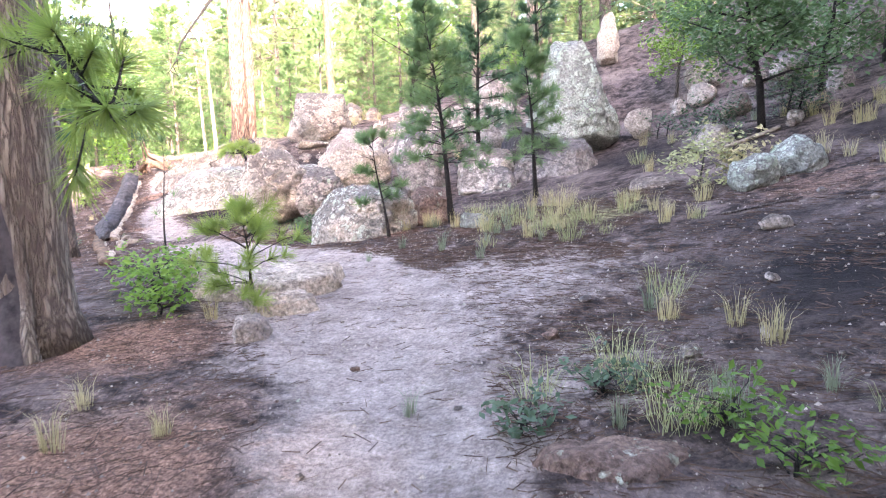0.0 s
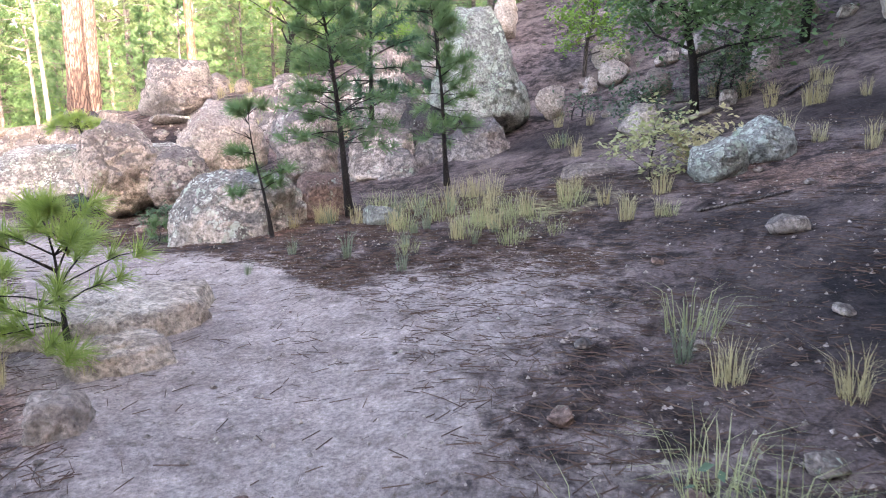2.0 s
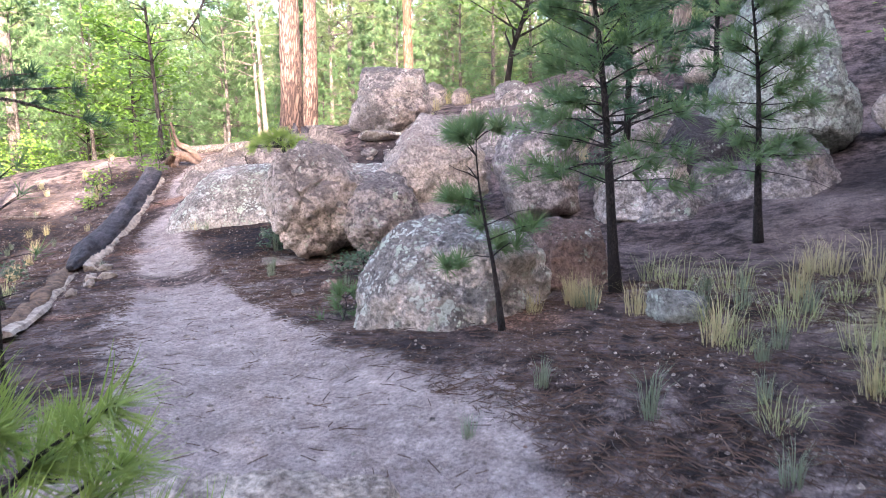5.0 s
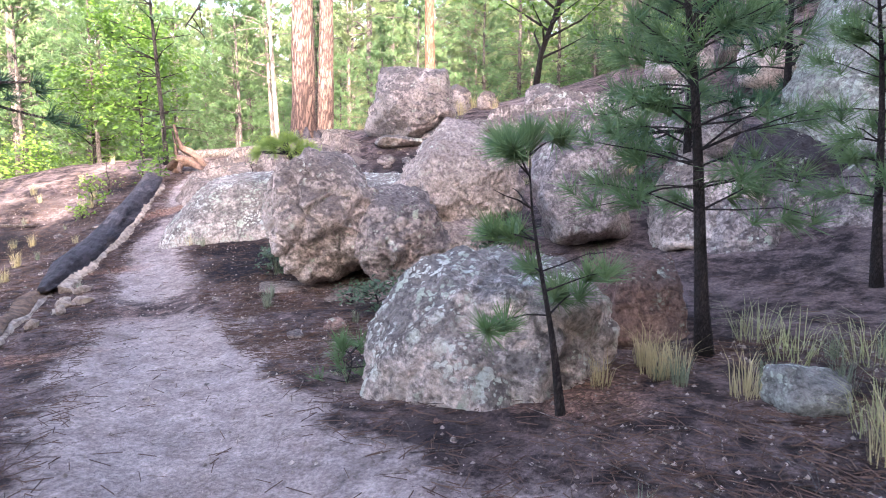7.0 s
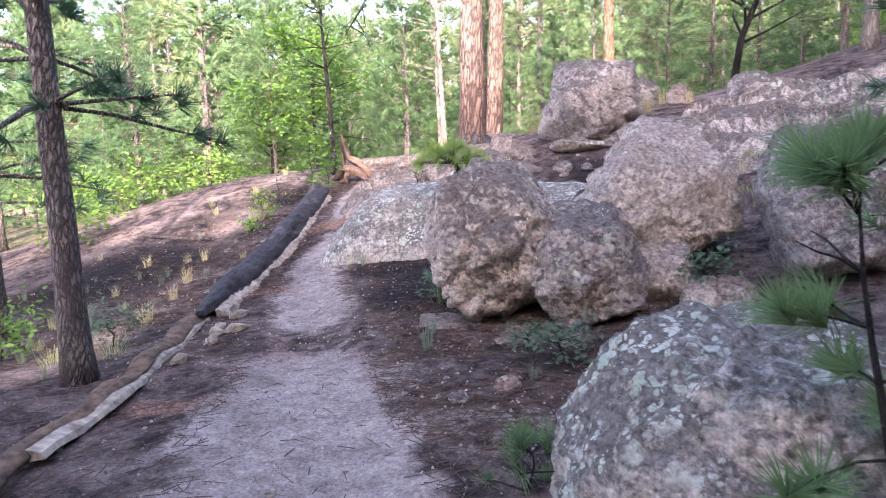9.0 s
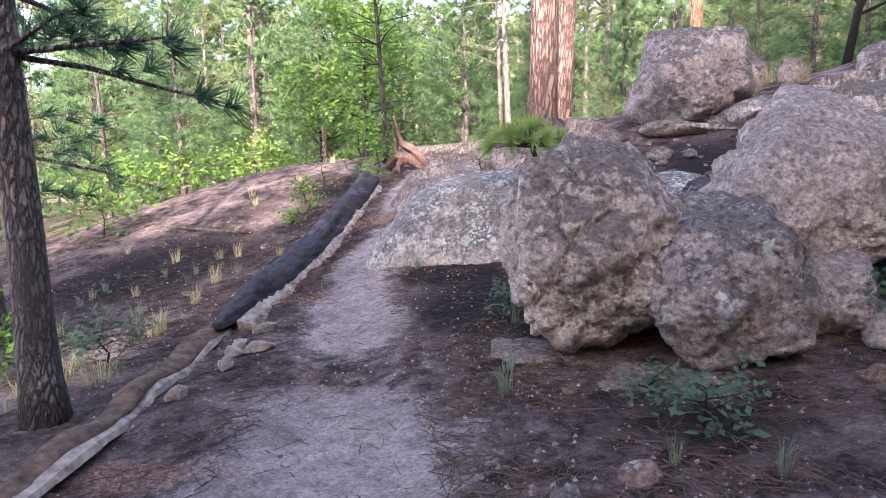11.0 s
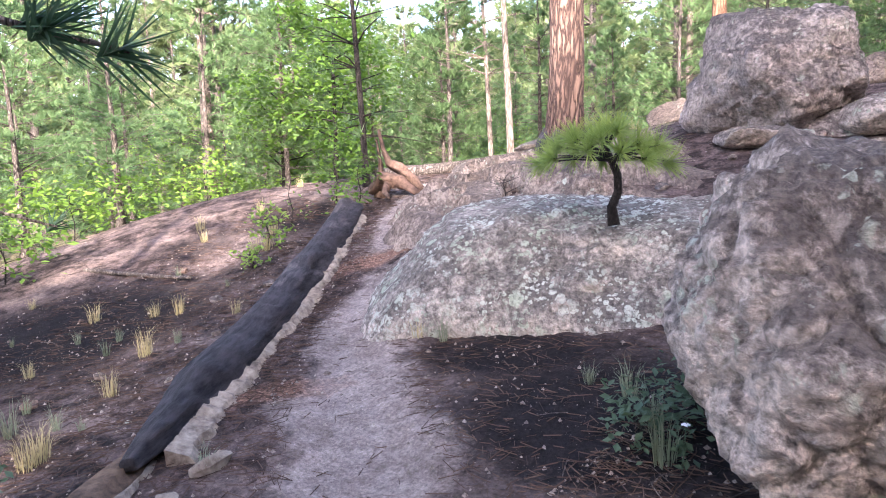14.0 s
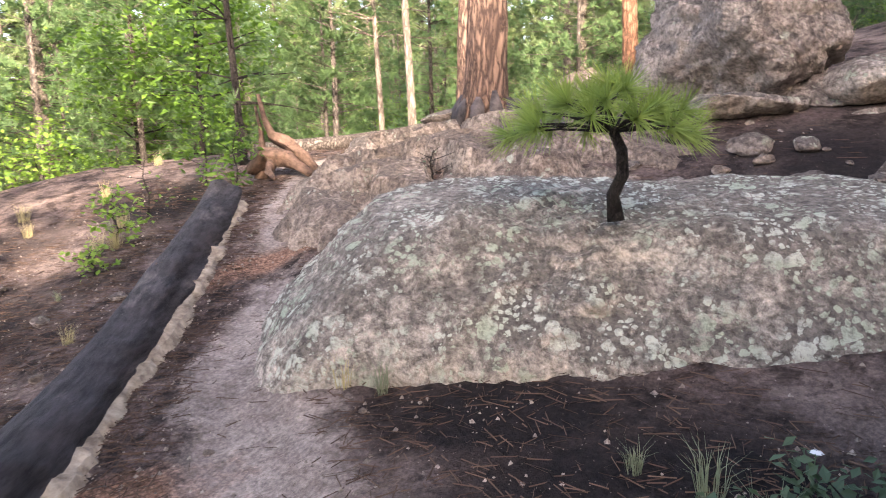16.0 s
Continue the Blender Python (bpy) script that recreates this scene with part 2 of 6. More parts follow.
SOIL = soil_material()
TUFF = rock_material("tuff_pink_grey", (0.62, 0.52, 0.455), (0.48, 0.395, 0.345), (0.10, 0.078, 0.068), 0.5, stain=0.50)
TUFF_LICHEN = rock_material("tuff_lichen_crusted", (0.60, 0.51, 0.45), (0.48, 0.41, 0.36), (0.10, 0.088, 0.08), 0.86, (0.58, 0.59, 0.51), stain=0.54)
TUFF_CRUSTED = rock_material("tuff_pale_crusted", (0.56, 0.48, 0.42), (0.45, 0.385, 0.34), (0.12, 0.105, 0.095), 0.98, (0.62, 0.63, 0.55), stain=0.44)
TUFF_SAND = rock_material("tuff_sandy_tan", (0.58, 0.48, 0.39), (0.48, 0.385, 0.315), (0.22, 0.17, 0.14), 0.1, stain=0.08)
TUFF_GREY = rock_material("tuff_grey", (0.47, 0.395, 0.355), (0.35, 0.29, 0.27), (0.09, 0.075, 0.07), 0.4, stain=0.52)
TUFF_GREEN = rock_material("tuff_grey_green_lichen", (0.40, 0.385, 0.34), (0.31, 0.31, 0.275), (0.17, 0.16, 0.145), 1.0, (0.52, 0.56, 0.47), 0.45)
TUFF_PALE = rock_material("tuff_pale_tan", (0.53, 0.44, 0.37), (0.46, 0.38, 0.33), (0.24, 0.19, 0.165), 0.2, stain=0.3)
TUFF_RED = rock_material("tuff_rust_red", (0.34, 0.225, 0.18), (0.25, 0.165, 0.135), (0.13, 0.085, 0.07), 0.5, stain=0.4)
# near-black tuff: shade in the rock gaps put into the base colour
TUFF_SHADE = rock_material("tuff_shade_dark", (0.14, 0.115, 0.115), (0.095, 0.08, 0.082), (0.045, 0.04, 0.042), 0.2, stain=0.6)
TUFF_TAN = rock_material("tuff_tan_dusty", (0.44, 0.35, 0.295), (0.34, 0.265, 0.225), (0.13, 0.10, 0.085), 0.25, stain=0.4)
BARK_RED = bark_material("ponderosa_bark_red", (0.31, 0.20, 0.158), (0.06, 0.038, 0.034), 0.9, 0.2)
BARK_ORANGE = bark_material("ponderosa_bark_orange", (0.40, 0.20, 0.13), (0.11, 0.06, 0.04), 1.2, 0.2)
BARK_GREY = bark_material("pine_bark_grey", (0.26, 0.215, 0.19), (0.075, 0.06, 0.055), 1.6, 0.3)
BARK_PALE = bark_material("pine_bark_pale", (0.42, 0.35, 0.29), (0.15, 0.115, 0.10), 1.5, 0.15)
BARK_DARK = bark_material("sapling_bark_dark", (0.075, 0.060, 0.055), (0.03, 0.025, 0.024), 4, 0.4)
CHAR = plain_material("charred_wood", (0.016, 0.014, 0.017), (0.105, 0.088, 0.092), 6, 0.8, 0.5, 0.015)


def log_material():
    """Burnt wood with long grain: the coordinates are turned to run along the log."""
    m, t, b, o = material("charred_log")
    v = coords(t)
    turn, squeeze = t.nodes.new("ShaderNodeMapping"), t.nodes.new("ShaderNodeMapping")
    turn.inputs["Rotation"].default_value = (0, 0, radians(-129.7))
    squeeze.inputs["Scale"].default_value = (0.16, 1.0, 1.0)
    t.links.new(v, turn.inputs["Vector"])
    t.links.new(turn.outputs[0], squeeze.inputs["Vector"])
    g = squeeze.outputs[0]
    grain = noise_tex(t, g, 16, 8, 0.7)
    col = mix(t, ramp(t, grain, (0.34, 0.0), (0.66, 1.0)), (0.016, 0.014, 0.017), (0.085, 0.072, 0.078))
    ash = ramp(t, noise_tex(t, g, 5, 6, 0.7), (0.54, 0.0), (0.66, 1.0))
    col = mix(t, ash, col, (0.17, 0.14, 0.135))
    bare = ramp(t, noise_tex(t, g, 2.2, 9, 0.75), (0.60, 0.0), (0.64, 1.0))
    col = mix(t, bare, col, (0.15, 0.092, 0.062))
    t.links.new(col, b.inputs["Base Color"])
    b.inputs["Roughness"].default_value = 0.8
    b.inputs["Specular IOR Level"].default_value = 0.3
    bump(t, b, grain, 1.0, 0.06)
    return m


CHAR_LOG = log_material()
WOOD_BARE = plain_material("weathered_bare_wood", (0.16, 0.12, 0.095), (0.50, 0.41, 0.325), 9, 0.85, 0.8, 0.015)
WOOD_ORANGE = plain_material("weathered_orange_wood", (0.05, 0.030, 0.023), (0.17, 0.105, 0.08), 12, 0.8, 0.7, 0.012)
NEEDLE_BRIGHT = leaf_material("pine_needles_bright", (0.13, 0.21, 0.04), (0.34, 0.43, 0.11), 0.35)
NEEDLE_GREEN = leaf_material("pine_needles_green", (0.065, 0.125, 0.055), (0.17, 0.26, 0.105), 0.45)
NEEDLE_BLUE = leaf_material("pine_needles_deep_green", (0.028, 0.070, 0.040), (0.075, 0.145, 0.070), 0.3)
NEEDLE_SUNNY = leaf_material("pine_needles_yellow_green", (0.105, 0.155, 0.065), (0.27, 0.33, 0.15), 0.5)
LEAF_GREEN = leaf_material("oak_leaves_green", (0.06, 0.13, 0.022), (0.18, 0.30, 0.05), 0.45)
LEAF_BRIGHT = leaf_material("shrub_leaves_bright", (0.10, 0.20, 0.03), (0.26, 0.40, 0.07), 0.45)
LEAF_DULL = leaf_material("herb_leaves_dull", (0.055, 0.095, 0.055), (0.13, 0.19, 0.11), 0.35)
GRASS_GREEN = leaf_material("grass_green", (0.24, 0.26, 0.11), (0.50, 0.49, 0.25), 0.4)
GRASS_DRY = leaf_material("grass_dry", (0.33, 0.27, 0.13), (0.62, 0.53, 0.30), 0.4)
GRASS_GREY = leaf_material("grass_grey_green", (0.13, 0.16, 0.10), (0.30, 0.33, 0.22), 0.35)
LITTER = leaf_material("fallen_needles", (0.065, 0.037, 0.028), (0.18, 0.112, 0.078), 0.1, 0.8)
PETAL = plain_material("white_petals", (0.75, 0.73, 0.74), (0.85, 0.83, 0.84), 20, 0.6, 0.1)

# ---- mesh helpers ----


def mesh_from(name, verts, faces, mat, smooth=True):
    me = bpy.data.meshes.new(name)
    me.from_pydata([tuple(p) for p in verts], [], [tuple(p) for p in faces])
    me.materials.append(mat)
    if smooth:
        me.polygons.foreach_set("use_smooth", [True] * len(me.polygons))
    me.update()
    return me


def part(name, me, parent, label=""):
    ob = new(name, me)
    ob.parent = parent
    if label:
        tagged(ob, label)
    return ob


def thing(name, at, label, category, group="", kind="", rz=0.0):
    e = new(name)
    e.empty_display_size = 0.1
    e.matrix_world = pose(*at, 0, 0, rz)
    return tagged(e, label, category, group, kind)


class Soup:
    """Vertices and faces gathered for one mesh."""

    def __init__(self):
        self.v, self.f = [], []

    def tube(self, points, radii, sides=6, rough=0.0, rng=None, cap=True, flat=1.0, along=3.0):
        base = len(self.v)
        pts = [Vector(p) for p in points]
        side = None
        for i, p in enumerate(pts):
            d = (pts[min(i + 1, len(pts) - 1)] - pts[max(i - 1, 0)]).normalized()
            if side is None:
                side = d.orthogonal().normalized()
            side = (side - d * side.dot(d)).normalized()
            up = d.cross(side)
            for k in range(sides):
                a = 2 * math.pi * k / sides
                r = radii[i] * (1 + (rough * noise.noise((p.x * along + math.cos(a) * 1.3, p.y * along + math.sin(a) * 1.3, p.z * 1.2)) if rough else 0))
                q = side * (r * math.cos(a)) + up * (r * math.sin(a))
                self.v.append(p + Vector((q.x, q.y, q.z * flat)))
        for i in range(len(pts) - 1):
            for k in range(sides):
                a, b = base + i * sides + k, base + i * sides + (k + 1) % sides
                self.f.append((a, b, b + sides, a + sides))
        if cap:
            self.f.append(tuple(base + k for k in range(sides))[::-1])
            self.f.append(tuple(base + (len(pts) - 1) * sides + k for k in range(sides)))

    def needles(self, at, axis, count, length, width, spread, rng, back=0.0, droop=0.0):
        """A brush of needles round a twig tip: thin folded blades."""
        axis = Vector(axis).normalized()
        s = axis.orthogonal().normalized()
        u = axis.cross(s)
        for _ in range(count):
            a, q = rng.uniform(0, 2 * math.pi), spread * math.sqrt(rng.random())
            d = (axis * math.cos(q) + (s * math.cos(a) + u * math.sin(a)) * math.sin(q))
            d.z -= droop * rng.random()
            d.normalize()
            p = Vector(at) - axis * (back * rng.random())
            w = d.orthogonal().normalized() * width
            l = length * rng.uniform(0.7, 1.1)
            n = len(self.v)
            self.v += [p - w, p + w, p + d * l * 0.6 + w * 0.8, p + d * l]
            self.f += [(n, n + 1, n + 2, n + 3)]

    def leaf(self, at, normal, size, rng, long=1.5):
        nrm = Vector(normal).normalized()
        s = nrm.orthogonal().normalized()
        s = (Matrix.Rotation(rng.uniform(0, 6.283), 3, nrm) @ s)
        u = nrm.cross(s)
        n = len(self.v)
        p = Vector(at)
        self.v += [p - s * size * long * 0.5, p + u * size * 0.42 + nrm * size * 0.1, p + s * size * long * 0.55, p - u * size * 0.42 + nrm * size * 0.1]
        self.f += [(n, n + 1, n + 2), (n, n + 2, n + 3)]

    def blade(self, at, heading, height, width, lean, rng):
        h = Vector((math.cos(heading), math.sin(heading), 0))
        w = Vector((-h.y, h.x, 0)) * width
        p = Vector(at)
        n = len(self.v)
        m, e = p + h * lean * 0.3 * height + Vector((0, 0, height * 0.6)), p + h * lean * height + Vector((0, 0, height * (1 - 0.35 * lean)))
        self.v += [p - w, p + w, m + w * 0.7, m - w * 0.7, e]
        self.f += [(n, n + 1, n + 2, n + 3), (n + 3, n + 2, n + 4)]

    def mesh(self, name, mat, smooth=True):
        return mesh_from(name, self.v, self.f, mat, smooth)


# ---- ground ----
# Heights of the ground at the knots of a four-metre grid (rows go up in y from 4, columns in x from -24).
KNOTS = np.array([[-4.39, -3.25, -2.04, -1.21, -0.7, -0.37, -0.15, 0.1, 1.76],
                  [-3.36, -2.57, -1.7, -0.92, -0.36, -0.2, -0.1, 0.61, 1.9],
                  [-2.34, -1.89, -1.37, -0.64, -0.05, -0.11, -0.1, 1.02, 2.31],
                  [-1.39, -0.98, -1.07, -0.37, -0.03, 0.09, 0.34, 1.54, 2.92],
                  [-0.78, 0.32, -0.66, -0.35, -0.41, 0.23, 1.11, 2.27, 3.61],
                  [0.06, 1.6, 0.87, 1.82, 1.2, 1.05, 1.89, 3.21, 4.38],
                  [0.15, 1.16, 1.24, 2.42, 2.58, 3.34, 3.89, 4.55, 5.27],
                  [-0.99, -0.07, 0.95, 2.26, 3.65, 5.25, 6.07, 6.25, 6.29]])
KX, KY, KS = -24.0, 4.0, 4.0
TRAIL = [(0.6, 6.0), (-0.3, 8.2), (-1.5, 10.4), (-2.3, 12.0), (-3.1, 13.3), (-4.3, 14.5), (-6.0, 15.7), (-7.9, 17.0), (-10.0, 18.65), (-11.5, 19.7),
         (-12.4, 20.5), (-13.5, 21.9), (-14.3, 22.9), (-15.3, 24.5), (-15.2, 26.0), (-16.0, 29.0)]
TRAIL_HALF = [0.5, 0.5, 0.55, 0.7, 0.95, 0.95, 0.62, 0.55, 0.42, 0.36, 0.26, 0.24, 0.3, 0.3, 0.3, 0.3]


def spline_weights(t):
    i = int(math.floor(t))
    u = t - i
    return i, ((1 - u) ** 3 / 6, (3 * u**3 - 6 * u * u + 4) / 6, (-3 * u**3 + 3 * u * u + 3 * u + 1) / 6, u**3 / 6)


def ground(x, y):
    """The smooth lie of the land: a slope that climbs to the east and falls to the west."""
    ny, nx = KNOTS.shape
    cx, cy = min(max(x, KX), KX + KS * (nx - 1)), min(max(y, KY), KY + KS * (ny - 1))
    (i, a), (j, b) = spline_weights((cx - KX) / KS), spline_weights((cy - KY) / KS)
    z = sum(a[p] * b[q] * KNOTS[min(max(j + q - 1, 0), ny - 1), min(max(i + p - 1, 0), nx - 1)] for p in range(4) for q in range(4))
    east, west = max(0.0, x - 8), max(0.0, -24 - x)
    z += 17.0 * (1 - math.exp(-east / 34)) - 3.0 * (1 - math.exp(-west / 25)) + max(0.0, west - 60) * 0.10
    north = max(0.0, y - 32)
    z += (1.5 if x > -8 else -1.2) * (1 - math.exp(-north / 20)) + max(0.0, north - 40) * 0.06
    return z


def seg_dist(x, y, a, b):
    dx, dy = b[0] - a[0], b[1] - a[1]
    u = min(1.0, max(0.0, ((x - a[0]) * dx + (y - a[1]) * dy) / (dx * dx + dy * dy)))
    return math.hypot(x - a[0] - u * dx, y - a[1] - u * dy), u


def trail_share(x, y):
    best = 9.0
    for k in range(len(TRAIL) - 1):
        d, u = seg_dist(x, y, TRAIL[k], TRAIL[k + 1])
        h = TRAIL_HALF[k] * (1 - u) + TRAIL_HALF[k + 1] * u
        best = min(best, d / h)
    return best


def blob(x, y, cx, cy, r, stretch=1.0, turn=0.0):
    c, s = math.cos(radians(turn)), math.sin(radians(turn))
    dx, dy = (x - cx) * c + (y - cy) * s, (-(x - cx) * s + (y - cy) * c) * stretch
    return math.exp(-(dx * dx + dy * dy) / (r * r))


def lattice(lo, hi, step, far):
    inner = list(np.arange(lo, hi + step / 2, step))
    grow, left, right = step, [], []
    p = lo
    while p > -far:
        grow = min(grow * 1.22, 30)
        p -= grow
        left.append(p)
    grow, p = step, hi
    while p < far:
        grow = min(grow * 1.22, 30)
        p += grow
        right.append(p)
    return left[::-1] + inner + right


def surface_height(x, y):
    """The ground with its worn trail and small hummocks."""
    z = ground(x, y)
    ts = trail_share(x, y) if -20 < x < 3 and 4 < y < 31 else 9.0
    worn = max(0.0, 1 - ts)
    z -= 0.05 * min(1.0, worn * 2)
    rough = min(1.0, 0.25 + 0.75 * max(0.0, min(1.0, ts - 0.6)))
    z += rough * 0.055 * noise.fractal((x * 0.9, y * 0.9, 0.3), 1.0, 2.1, 4) + 0.012 * rough * noise.noise((x * 5.2, y * 5.2, 2.0))
    return z


def build_ground():
    xs, ys = lattice(-18.5, 3.5, 0.11, 420), lattice(7.0, 26.5, 0.11, 420)
    nx = len(xs)
    verts, cols = [], []
    for y in ys:
        for x in xs:
            near = -20 < x < 5 and 5 < y < 29
            verts.append((x, y, surface_height(x, y) if near else ground(x, y)))
            ts = trail_share(x, y) if near else 9.0
            ts += 0.55 * noise.fractal((x * 1.3, y * 1.3, 5.0), 1.0, 2.0, 4) if near else 0.0
            trail = max(0.0, min(1.0, 1.35 - 0.72 * ts))
            trail = max(trail, 0.66 * blob(x, y, -2.2, 14.1, 1.8), 0.5 * blob(x, y, -1.2, 11.8, 1.2), 0.48 * blob(x, y, -1.5, 15.0, 1.2), 0.4 * blob(x, y, -3.4, 15.6, 0.8), 0.5 * blob(x, y, -3.5, 10.5, 1.1), 0.42 * blob(x, y, -6.6, 17.6, 0.9))
            trail = max(trail, 0.30 * blob(x, y, -14.6, 21.6, 2.2, 2.0, 45), 0.5 * blob(x, y, -8.6, 19.0, 0.5), 0.6 * blob(x, y, -14.2, 24.0, 1.3))
            trail = max(trail, 0.22 * blob(x, y, -17.0, 21.5, 2.6), 0.55 * blob(x, y, -8.0, 25.5, 2.2))
            trail *= 1 - 0.75 * blob(x, y, -9.7, 18.45, 1.0, 1.5, 38) - 0.55 * blob(x, y, -13.3, 21.6, 0.9)
            rust = max(0.75 * blob(x, y, -4.4, 12.0, 1.0), 0.5 * blob(x, y, -3.2, 11.0, 0.8), 0.75 * blob(x, y, -12.1, 19.3, 0.9, 3.0, 46), 0.6 * blob(x, y, -9.0, 16.6, 0.9, 2, 42))
            rust = max(rust, 0.75 * blob(x, y, -3.1, 10.2, 1.3), 0.6 * blob(x, y, -2.2, 8.9, 1.0), 0.42 * blob(x, y, -9.7, 18.2, 1.0), 0.8 * blob(x, y, -13.6, 21.7, 1.0, 3, 50), 0.6 * blob(x, y, -4.5, 17.1, 0.7), 0.5 * blob(x, y, 1.0, 16.6, 1.2))
            grass = 0.55 * blob(x, y, -1.6, 17.0, 1.3, 1.6, 10) + 0.6 * blob(x, y, -12.0, 27.5, 2.4)
            if x < -24 or y > 33:
                grass = max(grass, 0.5)
            # the first two blobs put the slab's and boulder's shade into the colour
            char_shade = max(0.95 * blob(x, y, -9.6, 20.0, 1.2, 1.3, 0), 0.8 * blob(x, y, -10.6, 20.5, 1.0, 1.9, 12), 0.75 * blob(x, y, 0.9, 13.6, 1.7), 0.6 * blob(x, y, 0.2, 15.6, 1.2, 2.0, 0), 0.7 * blob(x, y, -9.4, 23.4, 1.2), 0.6 * blob(x, y, -5.0, 16.4, 0.5))
            char_shade = max(char_shade, 0.6 * blob(x, y, -1.6, 21.2, 1.4), 0.95 * blob(x, y, -16.2, 19.2, 2.3, 1.5, 60), 0.8 * blob(x, y, -16.6, 23.0, 1.0), 0.55 * blob(x, y, -7.2, 19.0, 0.9), 0.6 * blob(x, y, 2.2, 18.6, 1.5), 0.6 * blob(x, y, -15.3, 19.6, 1.1, 2.2, 50), 0.55 * blob(x, y, -17.2, 21.6, 1.3, 1.6, 20))
            cols.append((trail, min(1.0, rust), min(1.0, grass), char_shade))
    faces = []
    for j in range(len(ys) - 1):
        for i in range(nx - 1):
            a = j * nx + i
            faces.append((a, a + 1, a + nx + 1, a + nx))
    me = mesh_from("ground", verts, faces, SOIL)
    layer = me.color_attributes.new("layers", "FLOAT_COLOR", "POINT")
    layer.data.foreach_set("color", np.array(cols, dtype=np.float32).ravel())
    return tagged(new("ground", me), "dark burnt forest soil with a pale trodden trail and needle litter", "ground", kind="structure")


build_ground()

# ---- rocks ----


def rock_mesh(name, size, seed, mat, detail=4, cuts=7, rough=0.09, bottom=0.85, top=0.75, shear=(0.0, 0.0), square=2.6, depth=0.9, pitted=0.02, bulge=0.25):
    """A boulder: a rounded block, split by flat faces, then weathered. Its base lies at z = 0."""
    rng = random.Random(seed)
    bm = bmesh.new()
    bmesh.ops.create_icosphere(bm, subdivisions=detail, radius=1.0)
    planes = []
    for _ in range(cuts):
        n = Vector((rng.gauss(0, 1), rng.gauss(0, 1), rng.gauss(0, 0.8))).normalized()
        planes.append((n, rng.uniform(0.66, 0.88)))
    off = Vector((rng.uniform(0, 50), rng.uniform(0, 50), rng.uniform(0, 50)))
    w, d, h = size
    for v in bm.verts:
        n = v.co.normalized()
        r = (abs(n.x) ** square + abs(n.y) ** square + abs(n.z) ** square) ** (-1 / square)
        p = n * r
        for pn, dist in planes:
            q = p.dot(pn) - dist
            if q > 0:
                p = p - pn * q * depth
        z = (p.z + 1) / 2
        k = bottom + (top - bottom) * z + bulge * (1 - min(bottom, top)) * math.sin(math.pi * min(1, max(0, z)))
        p = Vector(((p.x * k + shear[0] * (z - 0.3)) * w / 2, (p.y * k + shear[1] * (z - 0.3)) * d / 2, p.z * h / 2))
        big = noise.fractal(p * (1.6 / max(0.35, min(w, h))) + off, 1.0, 2.0, 5) * rough * min(w, h)
        ridge = (abs(noise.noise(p * 3.1 + off)) - 0.3) * rough * 0.5 * min(w, h)
        fine = noise.fractal(p * 9 + off, 0.8, 2.2, 3) * pitted
        v.co = p + n * (big - ridge + fine)
    lo = [min(v.co[i] for v in bm.verts) for i in range(3)]
    hi = [max(v.co[i] for v in bm.verts) for i in range(3)]
    for v in bm.verts:
        for i in range(3):
            v.co[i] = ((v.co[i] - lo[i]) / (hi[i] - lo[i]) - (0.0 if i == 2 else 0.5)) * size[i]
    me = bpy.data.meshes.new(name)
    bm.to_mesh(me)
    bm.free()
    me.materials.append(mat)
    me.polygons.foreach_set("use_smooth", [True] * len(me.polygons))
    return me


def facet(az, el):
    """Outward direction in a rock's own frame: az 0 is its front, 90 its right side."""
    a, e = radians(az), radians(el)
    return (math.sin(a) * math.cos(e), -math.cos(a) * math.cos(e), math.sin(e))


